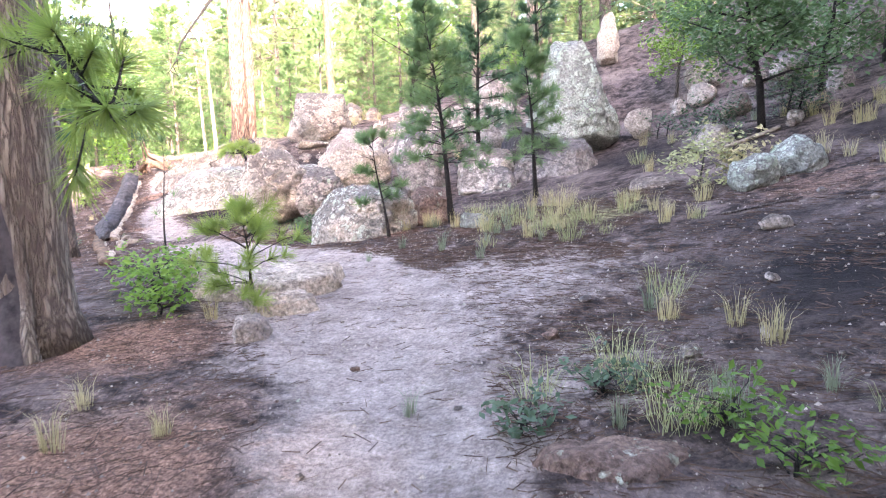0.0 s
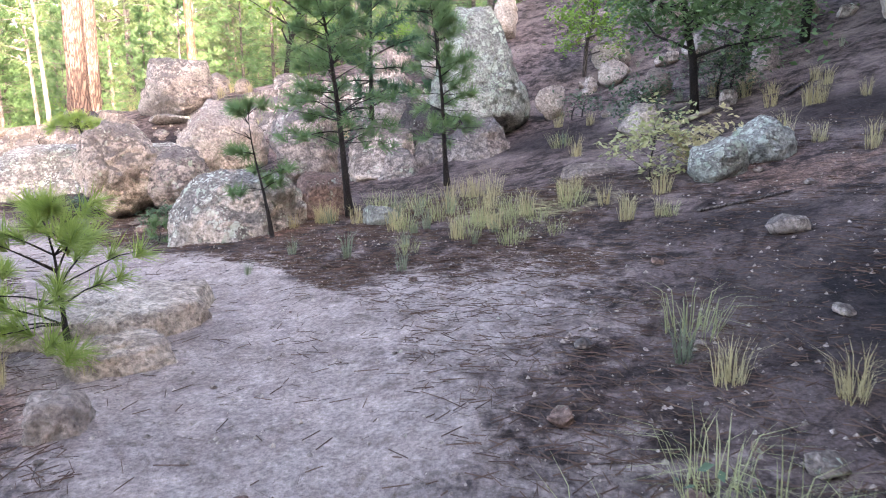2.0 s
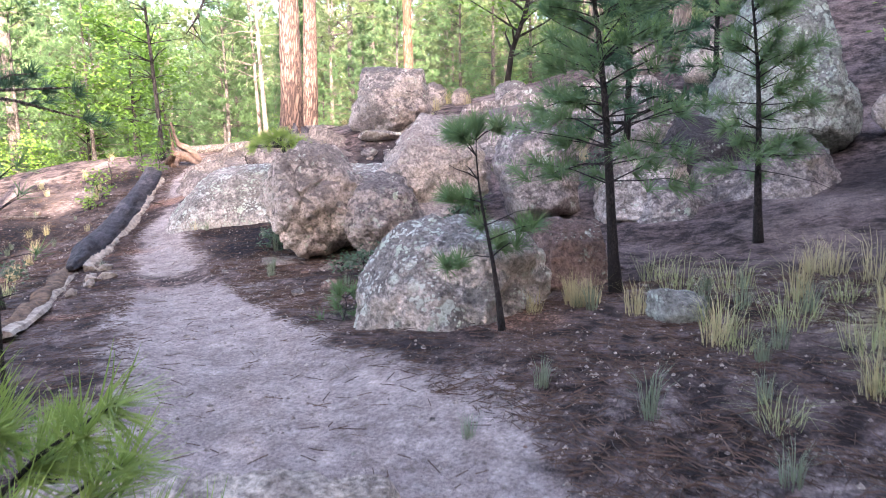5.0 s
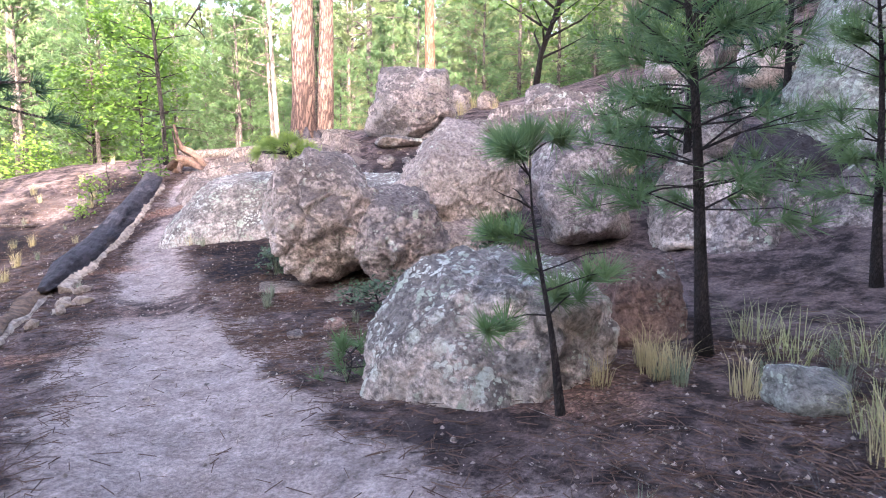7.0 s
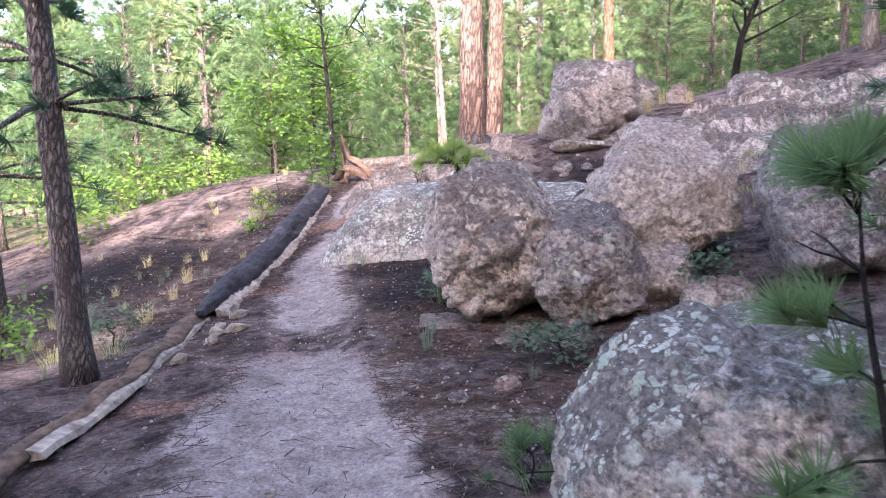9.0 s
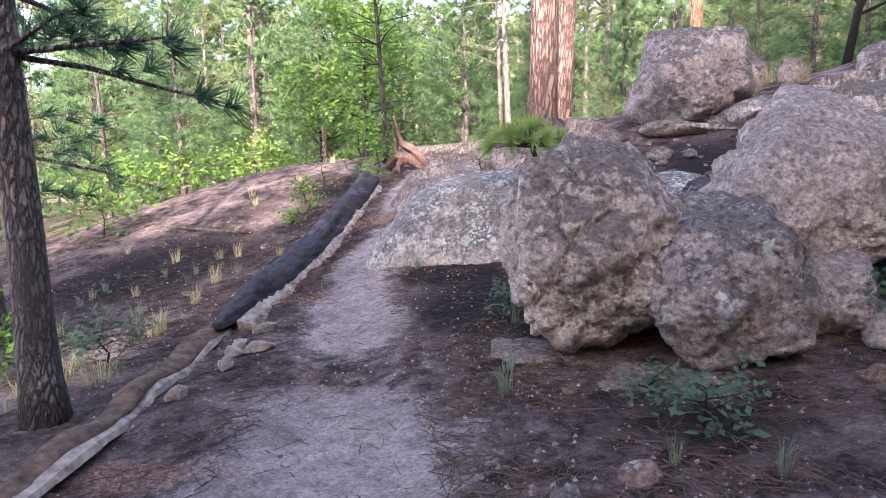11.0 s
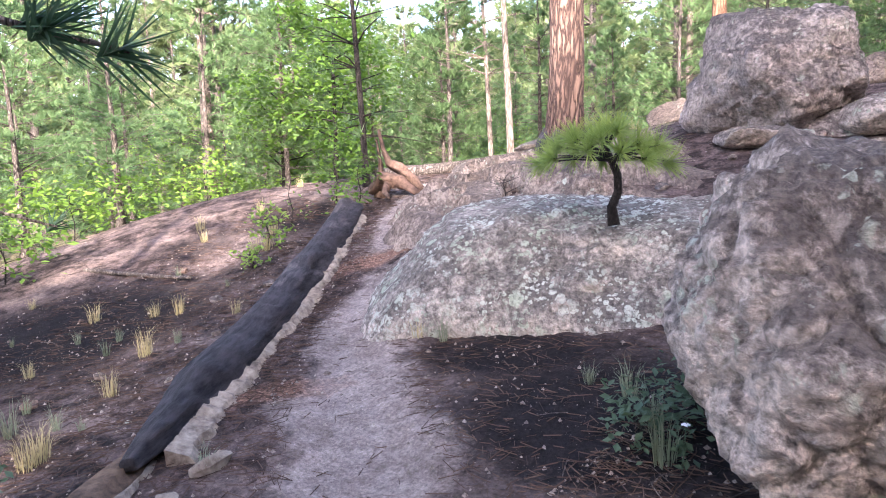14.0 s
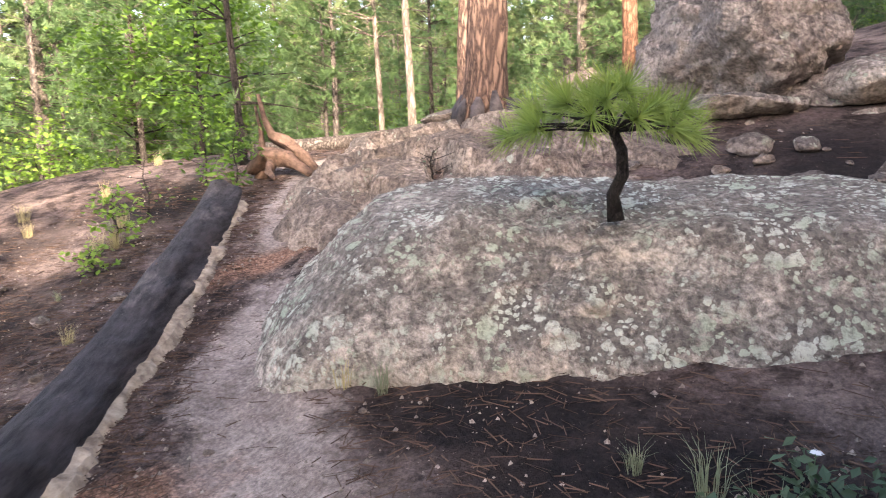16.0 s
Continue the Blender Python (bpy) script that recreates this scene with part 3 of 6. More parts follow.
def boulder(name, centre, yaw, planes, label, mat, seed, category="boulder", group="", detail=6, soft=19, rough=0.05, crease=0.08, dents=(), crag=0.16):
    """A boulder bounded by broken faces (az, el, distance), its edges worn round, its skin weathered.

    dents: hollows (az, el, reach in degrees, depth). crag: height of the lumps."""
    rng = random.Random(seed)
    off = Vector((rng.uniform(0, 50), rng.uniform(0, 50), rng.uniform(0, 50)))
    bm = bmesh.new()
    bmesh.ops.create_icosphere(bm, subdivisions=detail, radius=1.0)
    n = np.array([v.co.normalized() for v in bm.verts])
    cut = np.array([facet(a, e) for a, e, _ in planes]) / np.array([d for _, _, d in planes])[:, None]
    r = (np.clip(n @ cut.T, 0, None) ** soft).sum(axis=1) ** (-1.0 / soft)
    for a, e, reach, depth in dents:
        ang = np.degrees(np.arccos(np.clip(n @ np.array(facet(a, e)), -1, 1)))
        r -= depth * np.exp(-(ang / reach) ** 2)
    size = float(np.median(r))
    for k, v in enumerate(bm.verts):
        d = Vector(n[k])
        p = d * float(r[k])
        q = p + off
        wide = noise.fractal(q * (1.1 / size), 1.0, 2.0, 4) * rough * size
        w = q * (1.9 / size) + 0.35 * Vector((noise.noise(q * 2.1), noise.noise(q * 2.1 + Vector((7, 0, 0))), noise.noise(q * 2.1 + Vector((0, 7, 0)))))
        near, cells = noise.voronoi(w)
        gap = max(0.0, 1 - (near[1] - near[0]) / 0.16)
        wide += 0.06 * size * noise.noise(cells[0] * 7.3) * min(1.0, (near[1] - near[0]) / 0.10)
        lump = q * (2.3 / size)
        craggy = abs(noise.noise(lump)) + 0.42 * abs(noise.noise(lump * 2.1)) + 0.20 * abs(noise.noise(lump * 4.5))
        wide += crag * size * (craggy - 0.36) * (0.7 + 0.8 * noise.noise(q * (0.9 / size)))
        skin = noise.fractal(q * 11, 0.6, 2.1, 4) * 0.026
        v.co = p + d * (wide + skin - crease * size * gap * gap * (0.5 + 0.5 * noise.noise(q * 1.7)))
    me = bpy.data.meshes.new(name)
    bm.to_mesh(me)
    bm.free()
    me.materials.append(mat)
    me.polygons.foreach_set("use_smooth", [True] * len(me.polygons))
    ob = new(name, me)
    ob.matrix_world = pose(*centre, 0, 0, yaw)
    return tagged(ob, label, category, group)


def rock(name, centre, size, yaw, label, mat, seed, category="boulder", group="", base=None, **shape):
    me = rock_mesh(name, size, seed, mat, **shape)
    ob = new(name, me)
    z = centre[2] - size[2] / 2 if base is None else base
    ob.matrix_world = pose(centre[0], centre[1], z, 0, 0, yaw)
    return tagged(ob, label, category, group)


PILE = "boulders beside the trail"
boulder("boulder", (-8.36, 19.68, 0.64), 26, ((0, 28, 0.66), (8, -18, 0.62), (-52, 6, 0.68), (-90, 38, 0.71), (-90, -34, 0.58), (90, 40, 0.66), (88, -6, 0.70), (70, -55, 0.66), (-20, -75, 0.72), (30, 82, 0.72), (180, 10, 0.7), (135, 5, 0.7), (-135, 10, 0.64), (48, 4, 0.70), (180, -50, 0.65)),
        "big rounded tuff boulder with lichen standing on a narrow foot", TUFF, 11, group=PILE, rough=0.085, crease=0.12, dents=((28, -38, 20, 0.10), (-48, -40, 13, 0.07), (12, 40, 16, 0.05), (60, -20, 13, 0.04)))
boulder("boulder", (-7.48, 19.92, 0.43), 26, ((0, 20, 0.50), (0, -28, 0.46), (-80, 25, 0.52), (-85, -30, 0.47), (85, 32, 0.50), (90, -20, 0.54), (60, -62, 0.48), (-30, -70, 0.54), (0, 80, 0.52), (180, 0, 0.5), (45, 5, 0.53), (-45, 5, 0.53), (130, 10, 0.55)),
        "grey pitted tuff boulder leaning on the big one", TUFF_GREY, 23, group=PILE, rough=0.07, crease=0.1, dents=((30, -10, 18, 0.04), (-30, 30, 15, 0.03)))
boulder("boulder", (-5.20, 17.42, 0.22), 30, ((-8, 26, 0.56), (-62, 42, 0.60), (-85, 4, 0.80), (80, 10, 0.76), (60, 52, 0.70), (0, 84, 0.52), (170, 8, 0.62), (125, 12, 0.75), (-130, 20, 0.72), (-30, 0, 0.66), (40, 2, 0.66), (0, -80, 0.6)),
        "dark-topped lichen-flecked boulder at the trail's edge", TUFF_LICHEN, 31, group=PILE, rough=0.05, crease=0.05, dents=((35, 18, 14, 0.03),))
boulder("rock_slab", (-10.78, 21.72, 0.32), 20, ((0, 36, 0.72), (0, 2, 0.94), (-90, 52, 1.42), (-60, 45, 1.22), (-90, 22, 1.95), (-50, 20, 1.58), (90, 10, 2.6), (45, 25, 1.9), (0, 82, 0.62), (180, 10, 1.0), (-140, 10, 1.4), (140, 10, 1.9), (0, -80, 0.7)),
        "long low lichen-crusted rock with a small pine on top", TUFF_CRUSTED, 47, "rock slab", rough=0.05, crease=0.05, crag=0.09, dents=((40, 20, 12, 0.06), (-20, 8, 10, 0.05)))
boulder("boulder", (-10.28, 24.95, 2.20), 40, ((0, 8, 0.70), (-20, 40, 0.74), (-80, 14, 0.72), (-60, -38, 0.66), (80, 8, 0.66), (40, 20, 0.74), (60, -40, 0.68), (0, 80, 0.70), (0, -72, 0.72), (20, -30, 0.70), (180, 0, 0.7), (130, 0, 0.74)),
        "grey block of tuff perched on flat slabs", TUFF_GREY, 53, group=PILE, rough=0.09, crease=0.07, dents=((25, 5, 12, 0.06), (-25, -25, 14, 0.06), (35, -25, 9, 0.05)))
boulder("boulder", (-7.40, 21.20, 0.92), 38, ((6, 22, 0.58), (10, -20, 0.62), (-85, 42, 0.68), (-80, -36, 0.76), (-50, -8, 0.80), (80, 25, 0.80), (88, -25, 0.76), (70, -62, 0.54), (-20, -70, 0.56), (20, 66, 0.60), (180, 0, 0.75), (125, 10, 0.8), (-130, 10, 0.75), (46, 6, 0.68)),
        "large pale pink leaning tuff boulder", TUFF_PALE, 67, group=PILE, rough=0.07, crease=0.06, dents=((35, 12, 12, 0.08), (-10, -12, 14, 0.05)))
boulder("rock", (-7.02, 20.52, 0.34), 36, ((0, 20, 0.17), (-70, 10, 0.24), (70, 20, 0.25), (0, 70, 0.2), (0, -40, 0.2), (180, 0, 0.25), (80, -40, 0.24)), "small pale chock stone under the leaning boulder", TUFF_PALE, 71, "rock", detail=5)
boulder("rock", (-6.62, 20.42, 0.20), 20, ((0, 30, 0.13), (-80, 20, 0.15), (75, 30, 0.15), (0, 75, 0.13), (0, -60, 0.12), (180, 0, 0.2)), "small pale stone in the gap between boulders", TUFF_PALE, 72, "rock", detail=4)
boulder("rock", (-6.35, 20.55, 0.22), 50, ((0, 30, 0.12), (-80, 20, 0.14), (75, 30, 0.16), (0, 75, 0.11), (0, -60, 0.12), (180, 0, 0.2)), "small pale stone in the gap between boulders", TUFF_TAN, 74, "rock", detail=4)
boulder("rock", (-4.46, 18.45, 0.36), 28, ((0, 12, 0.25), (-75, 15, 0.3), (80, 10, 0.28), (20, 72, 0.27), (-40, 60, 0.3), (180, 0, 0.28), (0, -70, 0.3)), "rust-red rock behind the trail-side boulder", TUFF_RED, 73, "rock", detail=5)
boulder("boulder", (-5.78, 21.20, 1.02), 34, ((-10, 14, 0.42), (50, 4, 0.44), (-80, 26, 0.55), (85, 6, 0.50), (-40, 58, 0.56), (30, 76, 0.56), (180, 0, 0.5), (0, -70, 0.62), (130, 10, 0.55), (-90, -20, 0.52)),
        "dark-topped block of pink-grey tuff with a pale side", TUFF_GREY, 79, group=PILE, detail=5)
boulder("boulder", (-4.36, 21.30, 0.78), 24, ((-25, 34, 0.30), (-60, 40, 0.42), (75, 12, 0.50), (40, 6, 0.40), (10, 70, 0.46), (-88, 0, 0.62), (180, 0, 0.45), (0, -70, 0.45), (140, 30, 0.5)),
        "wedge-shaped tuff boulder with a pale sloping face", TUFF, 83, group=PILE, detail=5, crease=0.04)
boulder("boulder", (-4.02, 20.92, 0.46), 24, ((-15, 22, 0.30), (50, 16, 0.34), (-80, 30, 0.36), (85, 30, 0.36), (0, 72, 0.42), (180, 0, 0.4), (0, -70, 0.45)), "pointed grey tuff boulder", TUFF_GREY, 89, group=PILE, detail=5)
boulder("boulder", (-2.74, 21.42, 0.98), 21, ((-30, 18, 0.34), (30, 22, 0.36), (-80, 40, 0.40), (82, 26, 0.42), (0, 76, 0.36), (180, 0, 0.4), (0, -70, 0.42)), "angular grey boulder at the foot of the monolith", TUFF_GREY, 97, group=PILE, detail=5)
boulder("boulder", (-3.45, 21.55, 0.86), 15, ((0, 20, 0.30), (-80, 30, 0.42), (80, 24, 0.40), (0, 76, 0.24), (180, 0, 0.4), (0, -70, 0.35)), "low grey block wedged under the monolith", TUFF_GREY, 98, group=PILE, detail=5)
# its dark colour stands in for the shadow below the overhang
boulder("boulder", (-3.62, 22.10, 1.15), 20, ((0, 10, 0.40), (-80, 20, 0.60), (80, 10, 0.6), (0, 70, 0.40), (180, 0, 0.5), (0, -70, 0.5)), "rock darkened as the shade under the monolith", TUFF_SHADE, 99, group=PILE, detail=5)
boulder("monolith", (-2.86, 22.70, 2.08), 19, ((0, 14, 0.62), (-88, 18, 0.84), (-80, -20, 1.05), (88, 24, 0.66), (70, -32, 1.02), (84, -10, 0.98), (0, 82, 1.36), (-40, 66, 1.34), (10, -64, 0.92), (-60, -58, 1.02), (180, 0, 0.7), (45, 8, 0.70), (-45, 10, 0.72)),
        "tall pale green-grey tuff monolith with a broad overhanging foot", TUFF_GREEN, 101, "monolith", rough=0.06, crease=0.04, dents=((80, 22, 24, 0.16), (30, -45, 18, 0.10)))
boulder("rock_slab", (-8.30, 19.36, -0.16), 30, ((0, 60, 0.11), (0, 5, 0.34), (-85, 10, 0.62), (88, 10, 0.82), (0, 86, 0.085), (180, 10, 0.4), (-45, 20, 0.42), (45, 15, 0.5), (0, -80, 0.2)),
        "flat tan stone under the big boulder", TUFF_TAN, 167, "rock slab", detail=5, rough=0.08)
boulder("rock_slab", (-7.62, 19.30, -0.13), 12, ((0, 60, 0.10), (0, 5, 0.26), (-85, 10, 0.34), (88, 10, 0.46), (0, 86, 0.07), (180, 10, 0.3), (0, -80, 0.2)),
        "flat tan stone half sunk in the soil", TUFF_TAN, 168, "rock slab", detail=5, rough=0.08)
rock("boulder", (-1.65, 22.91, 1.75), (0.6, 0.55, 0.66), 21, "small pinkish boulder beside the monolith", TUFF_PALE, 103, group=PILE, detail=5, base=1.38)
rock("boulder", (0.72, 17.55, 1.0), (0.76, 0.72, 0.66), 21, "pale lichen-covered boulder among dry grass", TUFF_GREEN, 107, group=PILE, detail=5, square=2.4, base=0.72)
rock("boulder", (0.26, 17.15, 0.92), (0.58, 0.5, 0.55), 21, "grey-green boulder beside a pale one", TUFF_GREEN, 109, group=PILE, detail=5, base=0.62)
rock("rock_spire", (-2.94, 28.02, 4.2), (0.62, 0.6, 1.5), 21, "pinkish rock spire on the hillside", TUFF_PALE, 113, "rock spire", detail=5, bottom=1.0, top=0.45, base=3.4)
rock("rock_slab", (-10.28, 24.37, 1.58), (0.95, 0.8, 0.24), 44, "thin grey slab under the perched block", TUFF_GREY, 127, "rock slab", detail=5, square=4, base=1.44)
rock("rock_slab", (-9.55, 24.95, 1.62), (1.15, 0.9, 0.34), 50, "flat layered slab beside the perched block", TUFF_GREY, 131, "rock slab", detail=5, square=4, base=1.5)
rock("rock", (-10.06, 23.54, 1.3), (0.36, 0.3, 0.2), 44, "small flat grey stone on dark soil", TUFF_GREY, 137, "rock", detail=4, base=1.14)
# coloured dark to fill the gap with shade
rock("boulder", (-8.74, 22.2, 0.72), (0.75, 0.8, 0.7), 44, "boulder darkened as the shade in the gap behind", TUFF_SHADE, 139, group=PILE, detail=5, base=0.35)
rock("rock_ledge", (-9.0, 25.2, 1.95), (1.9, 1.4, 0.48), 30, "broken pink ledge on the slope", TUFF, 149, "ledge", detail=5, square=4, base=1.5)
rock("rock_ledge", (-7.7, 25.9, 2.1), (1.9, 1.4, 0.5), 36, "broken pink ledge on the slope", TUFF_GREY, 151, "ledge", detail=5, square=4, base=1.62)
rock("rock", (-8.56, 27.12, 2.8), (0.75, 0.7, 0.6), 32, "grey rock at the top of the ledges", TUFF_GREY, 157, "rock", detail=5, base=2.15)
rock("rock", (-10.82, 27.47, 2.7), (0.75, 0.7, 0.75), 32, "grey rock behind the perched block", TUFF_GREY, 163, "rock", detail=5, base=2.1)
rock("rock", (-9.9, 27.3, 2.6), (0.5, 0.5, 0.5), 12, "tan rock behind the perched block", TUFF_TAN, 164, "rock", detail=4, base=2.15)
rock("rock_slab", (-0.98, 18.44, 0.72), (0.7, 0.5, 0.26), 10, "flat tan rock in dry grass", TUFF_TAN, 173, "rock slab", detail=4, square=4, base=0.58)
rock("rock", (-0.55, 10.82, -0.05), (0.86, 0.55, 0.40), 21, "rust-red rock with pale lichen beside the trail", TUFF_RED, 179, "rock", detail=5, square=3.4, base=-0.31)
boulder("rock_ledge", (-4.40, 13.80, 0.04), 30, ((0, 50, 0.30), (0, 8, 0.48), (-85, 18, 0.72), (85, 20, 0.64), (40, 20, 0.52), (-40, 20, 0.56), (0, 86, 0.10), (180, 10, 0.5), (0, -80, 0.2)),
        "pale tan rock ledge beside the trail under a young pine", TUFF_SAND, 181, "ledge", detail=5, rough=0.12)
boulder("rock_ledge", (-3.86, 13.22, -0.04), 50, ((0, 40, 0.16), (0, 5, 0.22), (-85, 15, 0.28), (85, 20, 0.26), (0, 85, 0.08), (180, 10, 0.25), (0, -80, 0.15)),
        "pale tan rock ledge beside the trail under a young pine", TUFF_SAND, 182, "ledge", detail=5, rough=0.12)
boulder("rock", (-3.57, 12.33, -0.02), 30, ((0, 20, 0.10), (-80, 15, 0.12), (80, 15, 0.12), (0, 78, 0.09), (180, 10, 0.12), (0, -80, 0.1)), "small pale tan block in needle litter", TUFF_PALE, 191, "rock", detail=4)
rock("rock", (-3.35, 17.25, 0.22), (0.42, 0.35, 0.3), 21, "pale stone in dry grass", TUFF_GREEN, 193, "rock", detail=4, base=0.14)
for k, (x, y, w, h, yaw) in enumerate(((-14.4, 25.2, 1.8, 0.42, 40), (-13.9, 26.4, 2.0, 0.55, 30))):
    rock("rock_ledge", (x, y, 0), (w, 1.25, h), yaw, "weathered layered bedrock ledge with needles in its cracks", TUFF_GREY if k % 2 else TUFF, 211 + k, "ledge", "bedrock ledges",
         base=ground(x, y) - 0.28, detail=5, square=5, rough=0.12, bottom=1.0, top=0.8)
for k, (x, y, w, h) in enumerate(((2.9, 24.8, 1.1, 0.8), (2.2, 26.5, 0.9, 0.6), (1.2, 24.4, 0.7, 0.5), (0.2, 22.6, 0.6, 0.45), (-0.4, 25.2, 0.8, 0.5), (-4.9, 24.2, 1.2, 0.8), (-6.3, 23.9, 0.9, 0.6),
                                  (-0.9, 24.0, 0.35, 0.3), (1.9, 22.2, 0.5, 0.4), (0.9, 26.8, 0.8, 0.6), (-4.2, 26.5, 1.3, 0.9), (-6.0, 27.5, 1.2, 0.8), (-14.3, 31.0, 1.2, 1.0), (4.2, 22.5, 1.0, 0.7), (4.0, 27.5, 1.6, 1.1))):
    rock("rock", (x, y, 0), (w, w * 0.9, h + 0.2), k * 37, "pinkish rock on the burnt hillside", (TUFF_TAN, TUFF, TUFF_GREY)[k % 3], 301 + k, "rock", "hillside rocks", base=ground(x, y) - 0.18, detail=4)



def bedrock(name, x0, y0, wide, long, mid, reach, turn, plates, rise, mat, label, seed):
    """Layered bedrock that breaks out of a slope: tilted plates with broken edges, seams and dust."""
    step = 0.05
    nx, ny = int(wide / step), int(long / step)
    c, d = math.cos(radians(turn)), math.sin(radians(turn))
    verts, layer = [], []
    for j in range(ny + 1):
        for i in range(nx + 1):
            x, y = x0 + i * step, y0 + j * step
            u = (x * c + y * d) * plates + 1.1 * noise.noise((x * 0.5, y * 0.5, seed)) + 0.28 * noise.noise((x * 2.1, y * 2.1, seed + 1)) + 0.08 * noise.noise((x * 6, y * 6, seed))
            k = math.floor(u)
            f = u - k
            thick = 0.6 + 0.8 * abs(noise.noise((k * 1.7, seed, x * 0.3)))
            plate = 0.28 * thick * (1 - f) * min(1.0, f / 0.07)
            lid = noise.voronoi((x * 0.7 + k * 3.3, y * 1.5, seed))[0]
            seam = max(0.0, 1 - (lid[1] - lid[0]) / 0.10) + (0.9 if f > 0.90 and noise.noise((x * 1.3, y * 1.3, seed + 5)) > -0.15 else 0.0)
            m = 1.7 * (1 - ((x - mid[0]) / reach[0]) ** 2 - ((y - mid[1]) / reach[1]) ** 2) + 0.7 * noise.noise((x * 1.1, y * 1.1, seed + 2))
            m = min(1.0, max(0.0, m))
            z = ground(x, y) - 0.26 + m * rise + m * plate - 0.22 * m * min(1.0, seam) + 0.03 * noise.fractal((x * 4, y * 4, 6), 0.9, 2.1, 5)
            verts.append((x, y, z))
            layer.append(k)
    sheets = {}
    for j in range(ny):
        for i in range(nx):
            a = j * (nx + 1) + i
            sheets.setdefault(layer[a], []).append((a, a + 1, a + nx + 2, a + nx + 1))
    whole = thing(name, (0, 0, 0), label, "bedrock")
    for k in sorted(sheets):
        used = {v: n for n, v in enumerate(sorted({v for f in sheets[k] for v in f}))}
        part("rock_plate", mesh_from("rock_plate", [verts[v] for v in used], [tuple(used[v] for v in f) for f in sheets[k]], mat), whole)
    return whole


bedrock("bedrock_outcrop", -15.2, 21.4, 5.4, 4.4, (-12.75, 23.5), (2.45, 1.85), 72, 1.5, 0.34, TUFF_TAN, "sloping layered bedrock with cracks leading up to a tall pine", 4)
bedrock("bedrock_outcrop", -10.2, 23.2, 6.2, 4.6, (-7.0, 25.5), (2.9, 2.1), 112, 1.7, 0.42, TUFF, "broken pink bedrock ledges stepping up the slope", 9)


# ---- fallen log, roots ----


def on_ground(x, y, up=0.0):
    return (x, y, surface_height(x, y) + up)


def ragged_strip(soup, pts, first, last, shift, drop, wide, tall, seed):
    """A split, ragged plank of wood along a trunk's side."""
    across = Vector((0.76, 0.65, 0))
    base, count = len(soup.v), 3 * (last - first)
    for k in range(count + 1):
        u = first + k / 3
        i = min(int(u), len(pts) - 2)
        p = pts[i].lerp(pts[i + 1], u - i)
        j1, j2, j3 = noise.noise((k * 0.11, seed, 4)), noise.noise((k * 0.47, seed, 7)), noise.noise((k * 0.19, seed, 11))
        mid = p + across * (shift + 0.025 * j3) + Vector((0, 0, drop))
        w, h = max(0.015, wide * (0.85 + 0.6 * j1 + 0.25 * j2)), max(0.012, tall * (0.85 + 0.5 * j3 - 0.25 * j2))
        soup.v += [mid - across * 0.06 + Vector((0, 0, h)), mid + across * w * 0.6 + Vector((0, 0, h * 0.45)), mid + across * w + Vector((0, 0, -h * 0.5)), mid - across * 0.05 + Vector((0, 0, -h))]
    for k in range(count):
        for m in range(4):
            a, c = base + k * 4 + m, base + k * 4 + (m + 1) % 4
            soup.f.append((a, c, c + 4, a + 4))
    soup.f += [(base, base + 1, base + 2, base + 3), tuple(base + count * 4 + m for m in (3, 2, 1, 0))]


